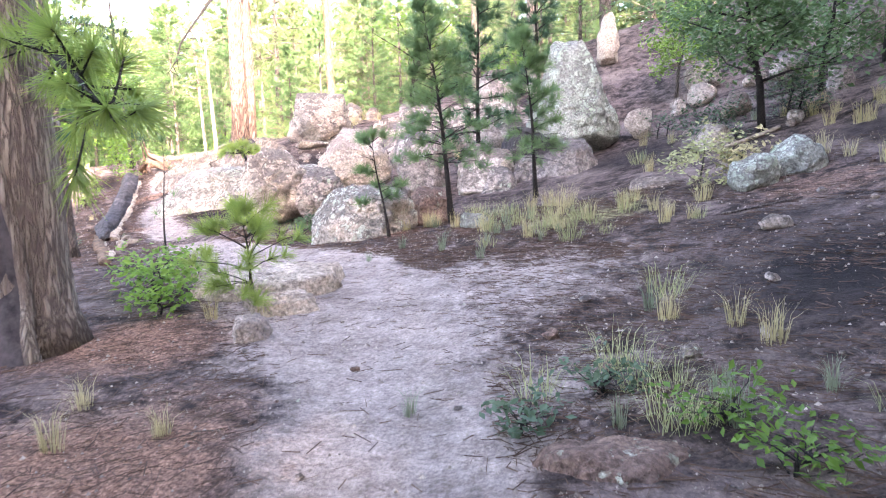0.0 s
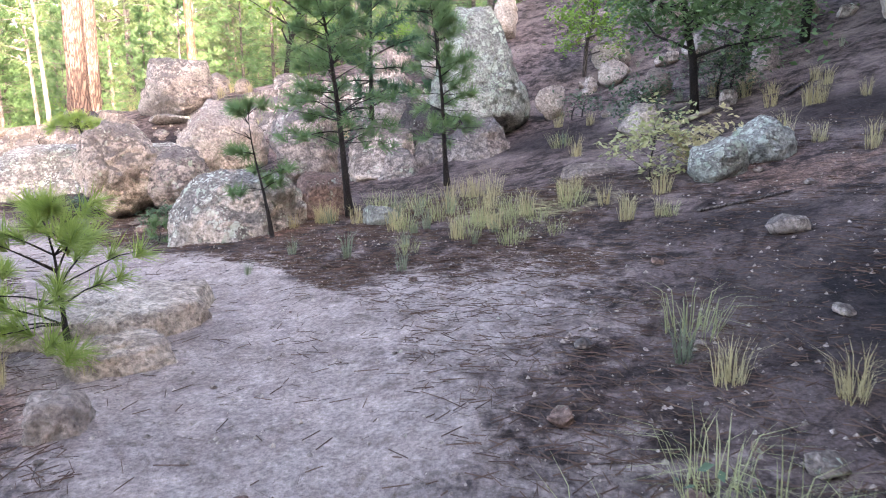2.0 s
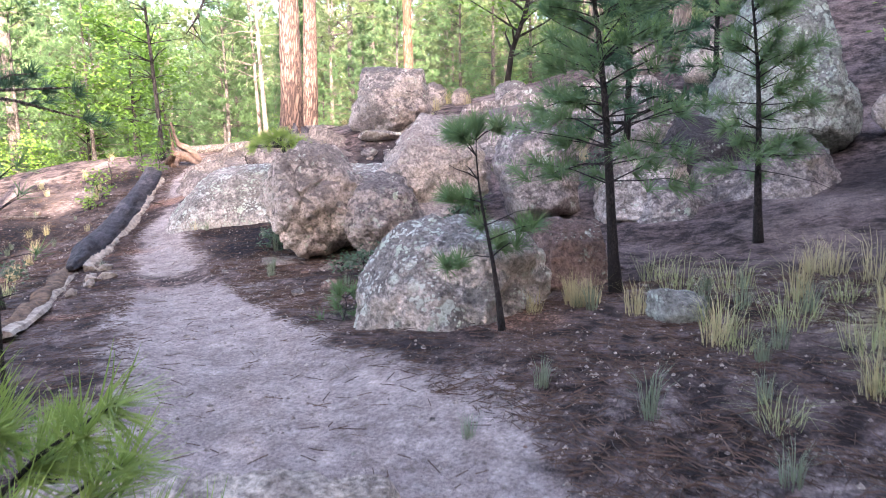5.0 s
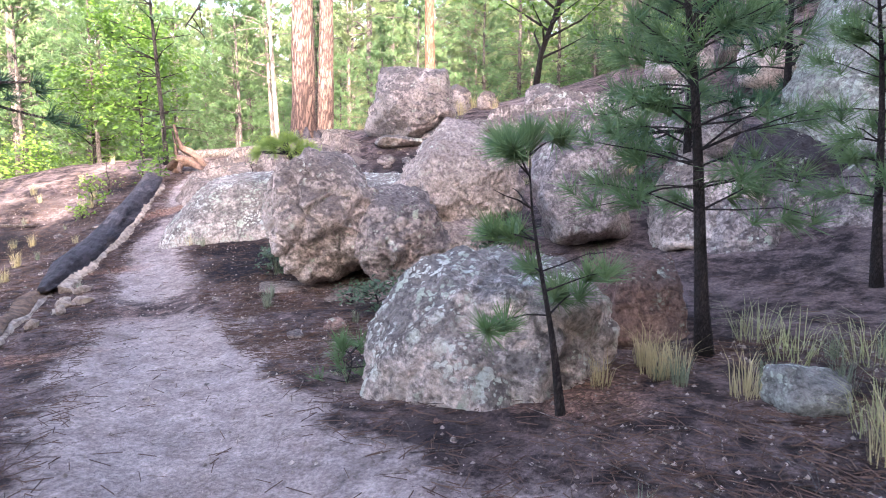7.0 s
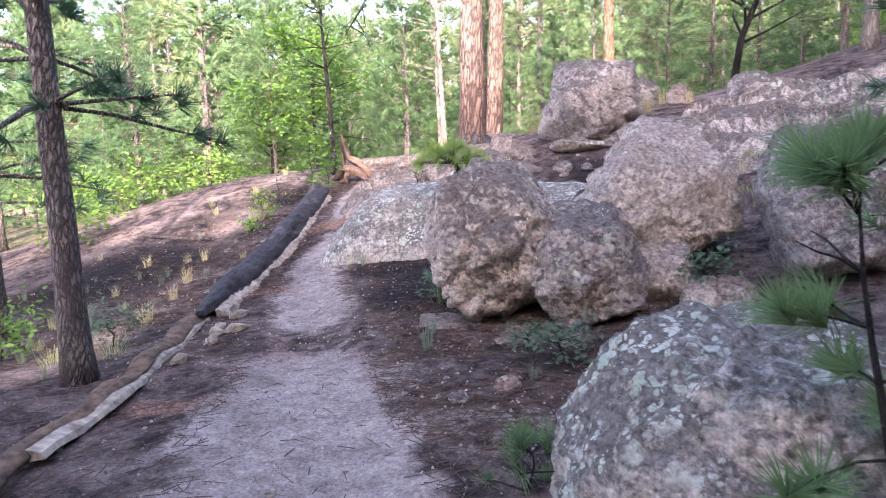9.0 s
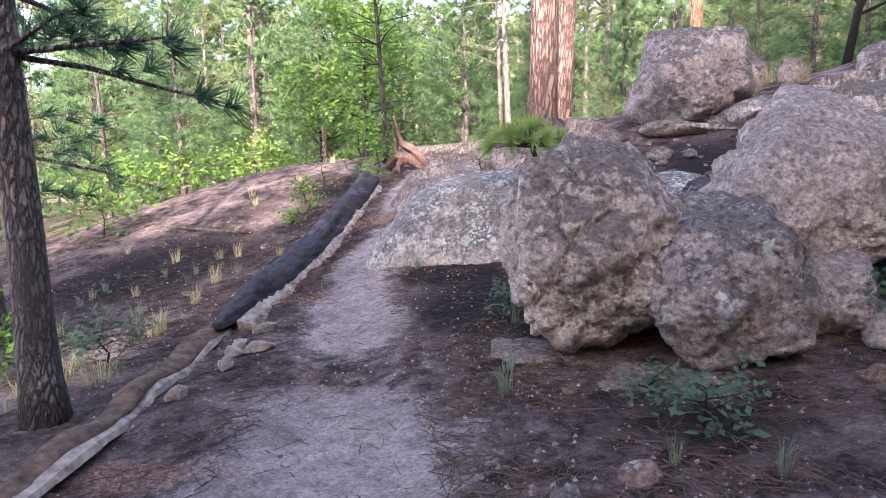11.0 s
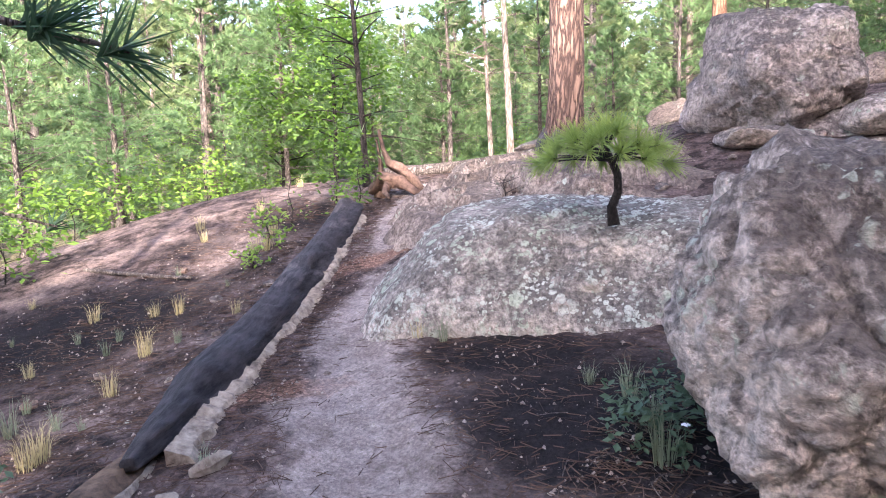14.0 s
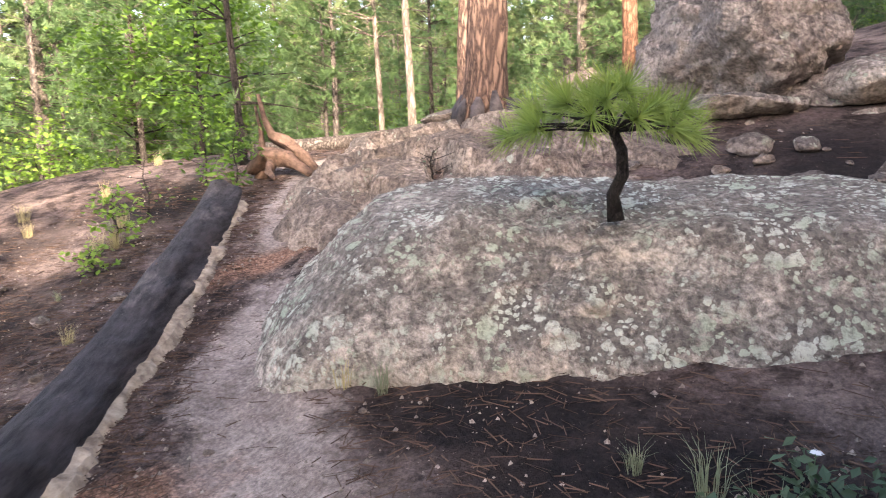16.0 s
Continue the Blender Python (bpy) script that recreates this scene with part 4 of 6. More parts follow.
def fallen_log():
    log = thing("fallen_log", on_ground(-13.0, 19.9), "long charred fallen log with a pale split edge along the trail", "log")
    o = Vector(on_ground(-13.0, 19.9))
    line = [(-15.45, 22.95), (-14.5, 21.85), (-13.75, 20.85), (-12.95, 19.75), (-12.2, 18.9), (-11.5, 18.2)]
    s = Soup()
    pts = []
    for k in range(241):
        u = k / 240 * (len(line) - 1)
        i = min(int(u), len(line) - 2)
        f = u - i
        x, y = line[i][0] * (1 - f) + line[i + 1][0] * f, line[i][1] * (1 - f) + line[i + 1][1] * f
        pts.append(Vector((x, y, ground(x, y) + 0.13)) - o)
    s.tube(pts, [0.205 + 0.012 * noise.noise((k * 0.04, 1, 1)) - (0.15 * max(0, k - 180) / 60) for k in range(241)], 26, 0.30, flat=0.82, along=0.7)
    for n, v in enumerate(s.v):
        crust = 0.018 * noise.noise((v.x * 7, v.y * 7, v.z * 16)) + 0.022 * noise.noise((v.x * 2.4, v.y * 2.4, v.z * 9))
        s.v[n] = v + Vector((0.7 * crust, 0.6 * crust, crust + 0.02 * noise.noise((v.x * 1.7, v.y * 1.7, 3.0))))
    part("charred_trunk", s.mesh("charred_trunk", CHAR_LOG), log)
    e = Soup()
    ragged_strip(e, pts[::3], 2, 77, 0.185, -0.055, 0.125, 0.075, 3)
    ragged_strip(e, pts[::3], 14, 72, 0.27, -0.145, 0.06, 0.045, 5)
    part("split_edge", e.mesh("split_edge", WOOD_BARE, False), log, "pale bare wood edge of a charred log")
    r = Soup()
    line2 = [(-12.3, 18.95), (-11.75, 18.32), (-11.1, 17.72), (-10.3, 17.05), (-9.6, 16.5), (-8.9, 15.8), (-8.2, 15.2)]
    pts2 = []
    for k in range(31):
        u = k / 30 * (len(line2) - 1)
        i = min(int(u), len(line2) - 2)
        f = u - i
        x, y = line2[i][0] * (1 - f) + line2[i + 1][0] * f, line2[i][1] * (1 - f) + line2[i + 1][1] * f
        pts2.append(Vector((x, y, ground(x, y) + 0.05 + 0.02 * math.sin(k))) - o)
    r.tube(pts2, [0.12 - 0.0016 * k + 0.008 * math.sin(k * 1.3) for k in range(31)], 14, 0.6, flat=0.7, along=1.3)
    for n, v in enumerate(r.v):
        r.v[n] = v + Vector((0, 0, 0.03 * noise.noise((v.x * 2.5, v.y * 2.5, 7.0))))
    part("rotten_trunk", r.mesh("rotten_trunk", plain_material("rotten_wood", (0.06, 0.04, 0.032), (0.22, 0.14, 0.09), 10, 0.9, 0.9, 0.02)), log, "rotten brown end of a fallen log")
    q = Soup()
    ragged_strip(q, pts2, 1, 27, 0.10, -0.01, 0.06, 0.045, 8)
    part("split_edge", q.mesh("split_edge", WOOD_BARE, False), log, "pale split wood along the rotten end")
    return log


fallen_log()


def split_chunk(x, y, size, yaw, seed):
    """A splintered wedge of pale wood broken off the log."""
    rng = random.Random(seed)
    s = Soup()
    pts = [Vector((size * u, 0.05 * size * math.sin(u * 5), 0.035 + 0.02 * u)) for u in (-0.5, -0.2, 0.1, 0.35, 0.5)]
    s.tube(pts, [0.02, 0.05, 0.055, 0.04, 0.012], 7, 0.9, along=6.0)
    s.tube([p + Vector((0.02, 0.05, -0.02)) for p in pts[1:]], [0.015, 0.03, 0.03, 0.008], 6, 0.9, along=6.0)
    ob = new("wood_chunk", s.mesh("wood_chunk", WOOD_BARE, False))
    ob.matrix_world = pose(x, y, surface_height(x, y) - 0.005, rng.uniform(-8, 8), rng.uniform(-8, 8), yaw)
    return tagged(ob, "splintered pale chunk of wood beside the fallen log", "wood", "wood chunks by the log")


for k, (x, y, size, yaw) in enumerate(((-11.0, 18.15, 0.42, 130), (-10.8, 18.25, 0.30, 60), (-11.25, 18.55, 0.36, 100), (-10.6, 17.85, 0.34, 140), (-10.1, 17.25, 0.28, 120), (-10.85, 18.05, 0.24, 20))):
    split_chunk(x, y, size * 0.8, yaw, 900 + k)


def twisted_root():
    o = Vector(on_ground(-15.55, 24.0))
    t = thing("twisted_root", o, "twisted orange weathered root stump at the trail's bend", "stump")
    right, away = Vector((0.88, 0.47, 0)), Vector((-0.47, 0.88, 0))

    def limb(soup, knots, radii, rough):
        pts, rad = [], []
        for k in range(len(knots) - 1):
            for j in range(4):
                u = j / 4
                (a, c, z), (a2, c2, z2) = knots[k], knots[k + 1]
                u2 = u * u * (3 - 2 * u) * 0.5 + u * 0.5
                pts.append(right * (a + (a2 - a) * u2) + away * (c + (c2 - c) * u2) + Vector((0, 0, z + (z2 - z) * u)))
                rad.append(radii[k] + (radii[k + 1] - radii[k]) * u)
        a, c, z = knots[-1]
        soup.tube(pts + [right * a + away * c + Vector((0, 0, z))], rad + [radii[-1]], 12, rough, along=2.2)

    s = Soup()
    limb(s, ((-0.30, 0.05, 1.0), (-0.24, 0.02, 0.72), (-0.16, 0.0, 0.48), (0.10, -0.05, 0.34), (0.34, -0.12, 0.20), (0.52, -0.2, 0.0)), (0.02, 0.04, 0.06, 0.075, 0.07, 0.04), 0.9)
    limb(s, ((-0.36, 0.08, 0.86), (-0.30, 0.05, 0.5), (-0.28, 0.0, 0.2), (-0.3, -0.02, -0.05)), (0.015, 0.035, 0.06, 0.08), 0.9)
    part("upright_root", s.mesh("upright_root", WOOD_ORANGE), t)
    q = Soup()
    limb(q, ((-0.42, -0.1, 0.05), (-0.2, -0.12, 0.22), (0.12, -0.2, 0.20), (0.42, -0.3, 0.0)), (0.07, 0.10, 0.09, 0.04), 0.9)
    limb(q, ((-0.1, -0.2, 0.14), (-0.05, -0.45, 0.05), (0.1, -0.7, -0.02)), (0.07, 0.05, 0.02), 0.9)
    part("spreading_root", q.mesh("spreading_root", WOOD_ORANGE), t)
    return t


twisted_root()


def small_log(name, a, b, r, mat, label):
    o = Vector(on_ground(*a))
    s = Soup()
    n = 14
    pts = [Vector((a[0] + (b[0] - a[0]) * k / n, a[1] + (b[1] - a[1]) * k / n, 0)) for k in range(n + 1)]
    pts = [Vector((p.x, p.y, ground(p.x, p.y) + r * 0.8)) - o for p in pts]
    s.tube(pts, [r * (1 - 0.35 * k / n) for k in range(n + 1)], 10, 0.3)
    ob = new(name, s.mesh(name, mat))
    ob.matrix_world = pose(*o)
    return tagged(ob, label, "log")


small_log("fallen_log", (-17.4, 25.2), (-14.9, 27.2), 0.13, BARK_GREY, "weathered grey fallen log across the slope")
small_log("fallen_log", (-17.0, 26.3), (-15.4, 26.9), 0.10, CHAR, "short charred fallen log")
small_log("fallen_branch", (-9.3, 22.9), (-8.9, 24.3), 0.03, BARK_GREY, "thin dead fallen branch")
small_log("fallen_branch", (-18.2, 20.3), (-16.2, 20.9), 0.035, BARK_GREY, "thin dead fallen branch")
small_log("fallen_branch", (-0.1, 16.05), (0.7, 16.15), 0.014, BARK_GREY, "thin grey fallen branch")
small_log("fallen_branch", (0.8, 20.4), (-0.2, 19.9), 0.04, WOOD_BARE, "bent pale dead branch")

# ---- trees ----


def pine_meshes(seed, height, r0, crown_from, reach, needle_mat, bark, step=0.45, per=4, tufts=4, count=8, needle=0.30, width=0.012, lean=(0, 0), bend=0.05, sides=9, bare=0.0, flat=False, droop=0.25, limb=None, simple=False):
    rng = random.Random(seed)
    trunk, crown = Soup(), Soup()
    n = max(8, int(height / 0.4))
    ph = rng.uniform(0, 6)

    def spine(u):
        return Vector((lean[0] * u + bend * math.sin(u * 5 + ph) * u, lean[1] * u + bend * math.cos(u * 4 + ph) * u, height * u - 0.12 * (1 - u)))

    trunk.tube([spine(k / n) for k in range(n + 1)], [r0 * ((1 - 0.92 * k / n) + (0.45 * max(0, 1 - k / n * height / 0.5) if k < 3 else 0)) for k in range(n + 1)], sides, 0.12)
    z = crown_from * height
    while z < height:
        u = z / height
        for _ in range(per):
            a = rng.uniform(0, 6.283)
            left = (1 - u) / (1 - crown_from)
            l = reach * (0.18 + 0.82 * left ** 0.75) * rng.uniform(0.55, 1.1)
            p = spine(u)
            d = Vector((math.cos(a), math.sin(a), rng.uniform(-0.12, 0.45) + (0.7 * (1 - left))))
            pts = [p + Vector((d.x * l * q, d.y * l * q, d.z * l * q - 0.16 * l * q * q + rng.uniform(-0.03, 0.03) * l)) for q in (0, 0.35, 0.7, 1.0)]
            br = max(0.006, min(r0 * 0.3, 0.018 * l + 0.004)) if limb is None else limb
            trunk.tube(pts[::3] if simple else pts, [br, br * 0.4] if simple else [br, br * 0.8, br * 0.55, br * 0.3], 3 if simple else 4, cap=False)
            if rng.random() < bare:
                continue
            for k in range(tufts):
                q = 0.35 + 0.65 * (k + 1) / tufts
                i = min(2, int(q * 3))
                f = q * 3 - i if q < 1 else 1.0
                at = pts[i].lerp(pts[min(3, i + 1)], min(1.0, f)) + Vector((rng.gauss(0, 0.12), rng.gauss(0, 0.12), rng.gauss(0, 0.08))) * l * (0.55 if k < tufts - 1 else 0.1)
                ax = Vector((d.x, d.y, d.z + 0.35)) + Vector((rng.gauss(0, 0.5), rng.gauss(0, 0.5), rng.gauss(0, 0.3)))
                crown.needles(at, ax, count, needle, width, 1.15, rng, needle * 0.4, droop)
        z += step * rng.uniform(0.7, 1.25)
    crown.needles(spine(1.0), (0, 0, 1), count * 2, needle, width, 0.9, rng, needle * 0.5)
    return trunk.mesh("trunk", bark), crown.mesh("crown", needle_mat, False)


def tree(name, at, meshes, label, category="tree", group="", rz=0.0, s=1.0):
    e = thing(name, at, label, category, group, rz=rz)
    e.scale = (s, s, s)
    part("trunk", meshes[0], e)
    part("crown", meshes[1], e)
    return e


def bare_trunk_meshes(seed, height, r0, bark, needle_mat, lean=(0, 0), crown_from=0.45, reach=2.6):
    return pine_meshes(seed, height, r0, crown_from, reach, needle_mat, bark, step=0.7, per=3, tufts=5, count=10, needle=0.34, width=0.014, lean=lean, bend=0.08, sides=16)


# the tall red-barked pine at the head of the rocks and those near it
tree("ponderosa_pine", on_ground(-13.31, 25.2), bare_trunk_meshes(3, 15, 0.27, BARK_RED, NEEDLE_GREEN, (0.15, 0.2)), "tall ponderosa pine with red plated bark and burnt base", group="ponderosa pines")
tree("ponderosa_pine", on_ground(-16.2, 29.5), bare_trunk_meshes(4, 16, 0.25, BARK_RED, NEEDLE_GREEN, (0.5, 0.3)), "tall ponderosa pine with reddish tan bark", group="ponderosa pines")
tree("ponderosa_pine", on_ground(-21.9, 40.0), bare_trunk_meshes(5, 16, 0.22, BARK_GREY, NEEDLE_SUNNY), "slim grey-barked pine above the rocks", group="ponderosa pines")
tree("ponderosa_pine", on_ground(-13.4, 30.9), bare_trunk_meshes(6, 15, 0.16, BARK_ORANGE, NEEDLE_SUNNY, (-0.3, 0)), "orange-barked pine above the rocks", group="ponderosa pines")
tree("pine_tree", on_ground(-10.4, 16.51), pine_meshes(7, 11, 0.125, 0.22, 1.5, NEEDLE_BLUE, BARK_GREY, step=0.42, per=4, tufts=5, count=34, needle=0.2, width=0.005, lean=(-0.25, 0.1)), "grey-barked pine beside the rotten log")
tree("pine_tree", on_ground(-14.3, 16.9), pine_meshes(8, 10, 0.12, 0.18, 1.8, NEEDLE_BLUE, BARK_GREY, step=0.42, tufts=5, count=24, needle=0.22, width=0.007), "dark green pine down the slope")
tree("ponderosa_pine", on_ground(-5.15, 11.75), bare_trunk_meshes(9, 14, 0.30, BARK_PALE, NEEDLE_BRIGHT, (0.1, 0), 0.3, 2.2), "old pine with pale furrowed bark beside the trail", group="ponderosa pines")
tree("ponderosa_pine", on_ground(-5.62, 11.55), bare_trunk_meshes(10, 13, 0.20, BARK_GREY, NEEDLE_GREEN, (-0.6, 0.2), 0.35, 2.0), "charred pine trunk beside an old pine", group="ponderosa pines")
tree("pine_tree", on_ground(-15.61, 26.9), pine_meshes(12, 9, 0.07, 0.35, 1.3, NEEDLE_GREEN, BARK_PALE, tufts=3, lean=(-0.3, 0)), "thin pale-stemmed pine in the woods")
tree("pine_tree", on_ground(-17.0, 24.6), pine_meshes(13, 8, 0.06, 0.12, 1.1, NEEDLE_GREEN, BARK_DARK, step=0.4, per=4, tufts=3, count=9, needle=0.2, width=0.008, lean=(-0.5, 0.1), bare=0.4), "thin dark-stemmed young pine beside the log")
tree("pine_tree", on_ground(-18.8, 30.2), pine_meshes(14, 10, 0.075, 0.3, 1.4, NEEDLE_SUNNY, BARK_PALE, tufts=3, lean=(-0.4, 0)), "thin pale-stemmed pine in the woods")
tree("ponderosa_pine", on_ground(-27.5, 27.2), bare_trunk_meshes(15, 14, 0.22, BARK_PALE, NEEDLE_SUNNY), "pale-barked pine in the sunlit woods", group="ponderosa pines")
tree("ponderosa_pine", on_ground(-5.12, 28.2), bare_trunk_meshes(16, 13, 0.2, BARK_PALE, NEEDLE_BLUE), "pale-barked pine on the hillside", group="ponderosa pines")



def burnt_base(x, y, r):
    s = Soup()
    for k in range(9):
        a = k * 0.7
        p = Vector((math.cos(a) * r, math.sin(a) * r, 0))
        h = 0.25 + 0.3 * abs(noise.noise((k * 1.3, 2, 1)))
        s.tube([p * 1.25 + Vector((0, 0, -0.1)), p * 1.05 + Vector((0, 0, h * 0.5)), p * 0.93 + Vector((0, 0, h))], [0.11, 0.09, 0.03], 7, 0.6)
    part("burnt_base", s.mesh("burnt_base", CHAR), bpy.data.objects["ponderosa_pine"], "charred bark at the foot of the trunk")


burnt_base(-13.31, 25.2, 0.29)



def overhanging_bough():
    """A thin, nearly bare bough of the tall red pine that hangs out over the trail."""
    tall = bpy.data.objects["ponderosa_pine"]
    o = Vector(on_ground(-13.31, 25.2))
    rng = random.Random(55)
    s, c = Soup(), Soup()
    path = [Vector(p) - o for p in ((-13.3, 25.1, 6.2), (-13.0, 24.0, 5.6), (-12.6, 22.8, 4.8), (-12.2, 21.7, 4.05), (-12.02, 21.3, 3.6), (-12.1, 21.1, 3.3))]
    s.tube(path, [0.05, 0.042, 0.034, 0.026, 0.018, 0.008], 8, 0.3)
    for k in range(22):
        u = 1.0 + 4.0 * k / 22
        i = min(4, int(u))
        p = path[i].lerp(path[i + 1], u - i)
        q = p + Vector((rng.gauss(0, 0.28), rng.gauss(0, 0.28), rng.gauss(-0.05, 0.2)))
        s.tube([p, p.lerp(q, 0.5) + Vector((0, 0, 0.04)), q], [0.010, 0.007, 0.003], 5, cap=False)
        if k % 3:
            c.needles(q, q - p, 26, 0.15, 0.0035, 1.0, rng, 0.06, 0.3)
    part("bough", s.mesh("bough", BARK_DARK), tall, "dark half-bare hanging bough")
    part("bough_needles", c.mesh("bough_needles", NEEDLE_BLUE, False), tall, "sparse dark green needles")


overhanging_bough()

# young pines along the trail
SAPLING = "young pines along the trail"
tree("pine_sapling", on_ground(-4.48, 16.8), pine_meshes(21, 1.45, 0.024, 0.42, 0.5, NEEDLE_GREEN, BARK_DARK, step=0.13, per=2, tufts=2, count=90, needle=0.17, width=0.0034, lean=(-0.2, 0.0), bend=0.04, sides=8, bare=0.1, limb=0.006), "thin dark-stemmed pine sapling beside a boulder", "sapling", SAPLING)
tree("pine_sapling", on_ground(-3.93, 17.9), pine_meshes(22, 3.3, 0.048, 0.30, 0.85, NEEDLE_GREEN, BARK_DARK, step=0.12, per=4, tufts=4, count=34, needle=0.19, width=0.0036, lean=(-0.35, 0.1), bend=0.05, sides=10, bare=0.15, limb=0.008), "young pine with a dark stem and green crown", "sapling", SAPLING)
tree("pine_sapling", on_ground(-2.96, 19.4), pine_meshes(23, 2.7, 0.04, 0.28, 0.7, NEEDLE_GREEN, BARK_DARK, step=0.12, per=4, tufts=4, count=32, needle=0.19, width=0.0036, lean=(-0.2, 0.1), bend=0.05, sides=10, bare=0.2, limb=0.007), "young pine with a dark stem before the monolith", "sapling", SAPLING)
tree("pine_sapling", on_ground(-4.12, 13.15), pine_meshes(24, 0.92, 0.022, 0.22, 0.62, NEEDLE_BRIGHT, BARK_DARK, step=0.10, per=3, tufts=2, count=62, needle=0.18, width=0.0026, lean=(-0.12, 0.0), bend=0.03, sides=8, limb=0.007), "bright green pine sapling growing over a tan ledge", "sapling", SAPLING)
tree("pine_sapling", on_ground(-5.55, 14.1), pine_meshes(25, 0.32, 0.012, 0.3, 0.2, NEEDLE_BRIGHT, BARK_DARK, step=0.08, per=3, tufts=1, count=50, needle=0.17, width=0.0026, sides=6), "tiny bright pine seedling at the trail's edge", "sapling", SAPLING)
tree("pine_sapling", on_ground(-6.05, 17.0), pine_meshes(26, 0.28, 0.012, 0.3, 0.2, NEEDLE_GREEN, BARK_DARK, step=0.08, per=3, tufts=1, count=40, needle=0.16, width=0.0026, sides=6), "tiny pine seedling beside the boulder", "sapling", SAPLING)
tree("pine_sapling", on_ground(-4.78, 21.9), pine_meshes(27, 4.2, 0.06, 0.25, 1.0, NEEDLE_BLUE, BARK_DARK, step=0.22, per=4, tufts=4, count=24, needle=0.22, width=0.007), "young dark green pine behind the rocks", "sapling", SAPLING)
tree("pine_sapling", on_ground(-3.9, 23.6), pine_meshes(28, 4.4, 0.06, 0.2, 1.1, NEEDLE_BLUE, BARK_DARK, step=0.22, per=4, tufts=4, count=24, needle=0.22, width=0.007), "young dark green pine behind the rocks", "sapling", SAPLING)
tree("pine_sapling", on_ground(-6.2, 14.3), pine_meshes(29, 1.6, 0.016, 0.5, 0.3, NEEDLE_GREEN, BARK_DARK, step=0.2, per=2, tufts=1, count=16, needle=0.13, width=0.003, bare=0.5, limb=0.004), "thin half-bare pine sapling by the trail", "sapling", SAPLING)


def flat_topped_pine():
    o = Vector((-10.39, 21.42, 0.97))
    t = thing("pine_sapling", o, "small flat-topped bright pine with a crooked stem on the rock", "sapling", SAPLING)
    rng = random.Random(77)
    s, c = Soup(), Soup()
    pts = [Vector(p) for p in ((0.02, 0, -0.08), (0.0, 0, 0.06), (0.055, 0.0, 0.17), (0.05, 0, 0.30), (0.0, 0, 0.40), (-0.05, 0, 0.50), (-0.10, 0.0, 0.56))]
    s.tube(pts, [0.05, 0.036, 0.034, 0.031, 0.027, 0.022, 0.014], 10, 0.3)
    for k in range(30):
        a, r = k * 2.4, 0.52 * math.sqrt((k + 0.5) / 30)
        p = Vector((-0.10 + r * math.cos(a) * 1.05, r * math.sin(a) * 0.8, 0.64 - 0.24 * (r / 0.52) ** 2 + rng.uniform(-0.05, 0.04)))
        root = pts[4 if r > 0.25 else 5]
        s.tube([root, root.lerp(p, 0.5) + Vector((0, 0, 0.02)), p], [0.009, 0.007, 0.004], 5, cap=False)
        d = Vector((math.cos(a) * r * 2.2, math.sin(a) * r * 2.2, 0.75 - r))
        c.needles(p, d, 95, 0.19, 0.0030, 1.2, rng, 0.07, 0.5)
    part("trunk", s.mesh("trunk", BARK_DARK), t)
    part("crown", c.mesh("crown", NEEDLE_BRIGHT, False), t)


flat_topped_pine()


def leafy_meshes(seed, height, reach, leaves, leaf, mat, bark, r0=0.05, limbs=10, fork=0.25, lean=0.2):
    rng = random.Random(seed)
    s, c = Soup(), Soup()
    top = Vector((lean, 0.1 * lean, height * 0.75))
    trunk = [Vector((0, 0, -0.1)), Vector((lean * 0.2, 0.04, height * 0.25)), Vector((lean * 0.8, -0.04, height * 0.5)), top]
    s.tube(trunk, [r0, r0 * 0.8, r0 * 0.6, r0 * 0.3], 8, 0.3)
    ends = []
    for k in range(limbs):
        u = fork + (1 - fork) * k / limbs
        i = min(2, int(u * 3))
        p = trunk[i].lerp(trunk[i + 1], u * 3 - i)
        a = k * 2.4 + rng.uniform(-0.4, 0.4)
        l = reach * rng.uniform(0.5, 1.0) * (1.1 - 0.5 * u)
        e = p + Vector((math.cos(a) * l, math.sin(a) * l, l * rng.uniform(0.1, 0.7)))
        m = p.lerp(e, 0.5) + Vector((rng.gauss(0, 0.06), rng.gauss(0, 0.06), rng.gauss(0, 0.05))) * reach
        s.tube([p, m, e], [r0 * 0.4, r0 * 0.25, r0 * 0.1], 5, cap=False)
        ends += [e, m.lerp(e, 0.5), e + Vector((rng.gauss(0, 0.2), rng.gauss(0, 0.2), rng.gauss(0.1, 0.15))) * reach]
    for k in range(leaves):
        e = ends[k % len(ends)]
        q = Vector((rng.gauss(0, 1), rng.gauss(0, 1), rng.gauss(0, 0.75))) * reach * 0.16
        c.leaf(e + q, (rng.gauss(0, 0.6), rng.gauss(0, 0.6), 1), leaf * rng.uniform(0.6, 1.2), rng)
    return s.mesh("trunk", bark), c.mesh("crown", mat, False)


tree("oak_tree", on_ground(-21.8, 27.6), leafy_meshes(41, 6.0, 2.0, 3600, 0.11, LEAF_GREEN, BARK_DARK, 0.07, 16), "leafy green oak beyond the log", "tree", "oaks")
tree("oak_tree", on_ground(-23.6, 27.2), leafy_meshes(42, 4.2, 1.5, 1800, 0.11, LEAF_GREEN, BARK_DARK, 0.06, 14), "leafy green oak beyond the log", "tree", "oaks")
tree("oak_tree", on_ground(0.55, 20.4), leafy_meshes(43, 3.2, 1.5, 4800, 0.075, NEEDLE_GREEN, BARK_DARK, 0.07, 14, 0.35, -0.3), "dark-limbed oak on the burnt slope", "tree", "oaks")
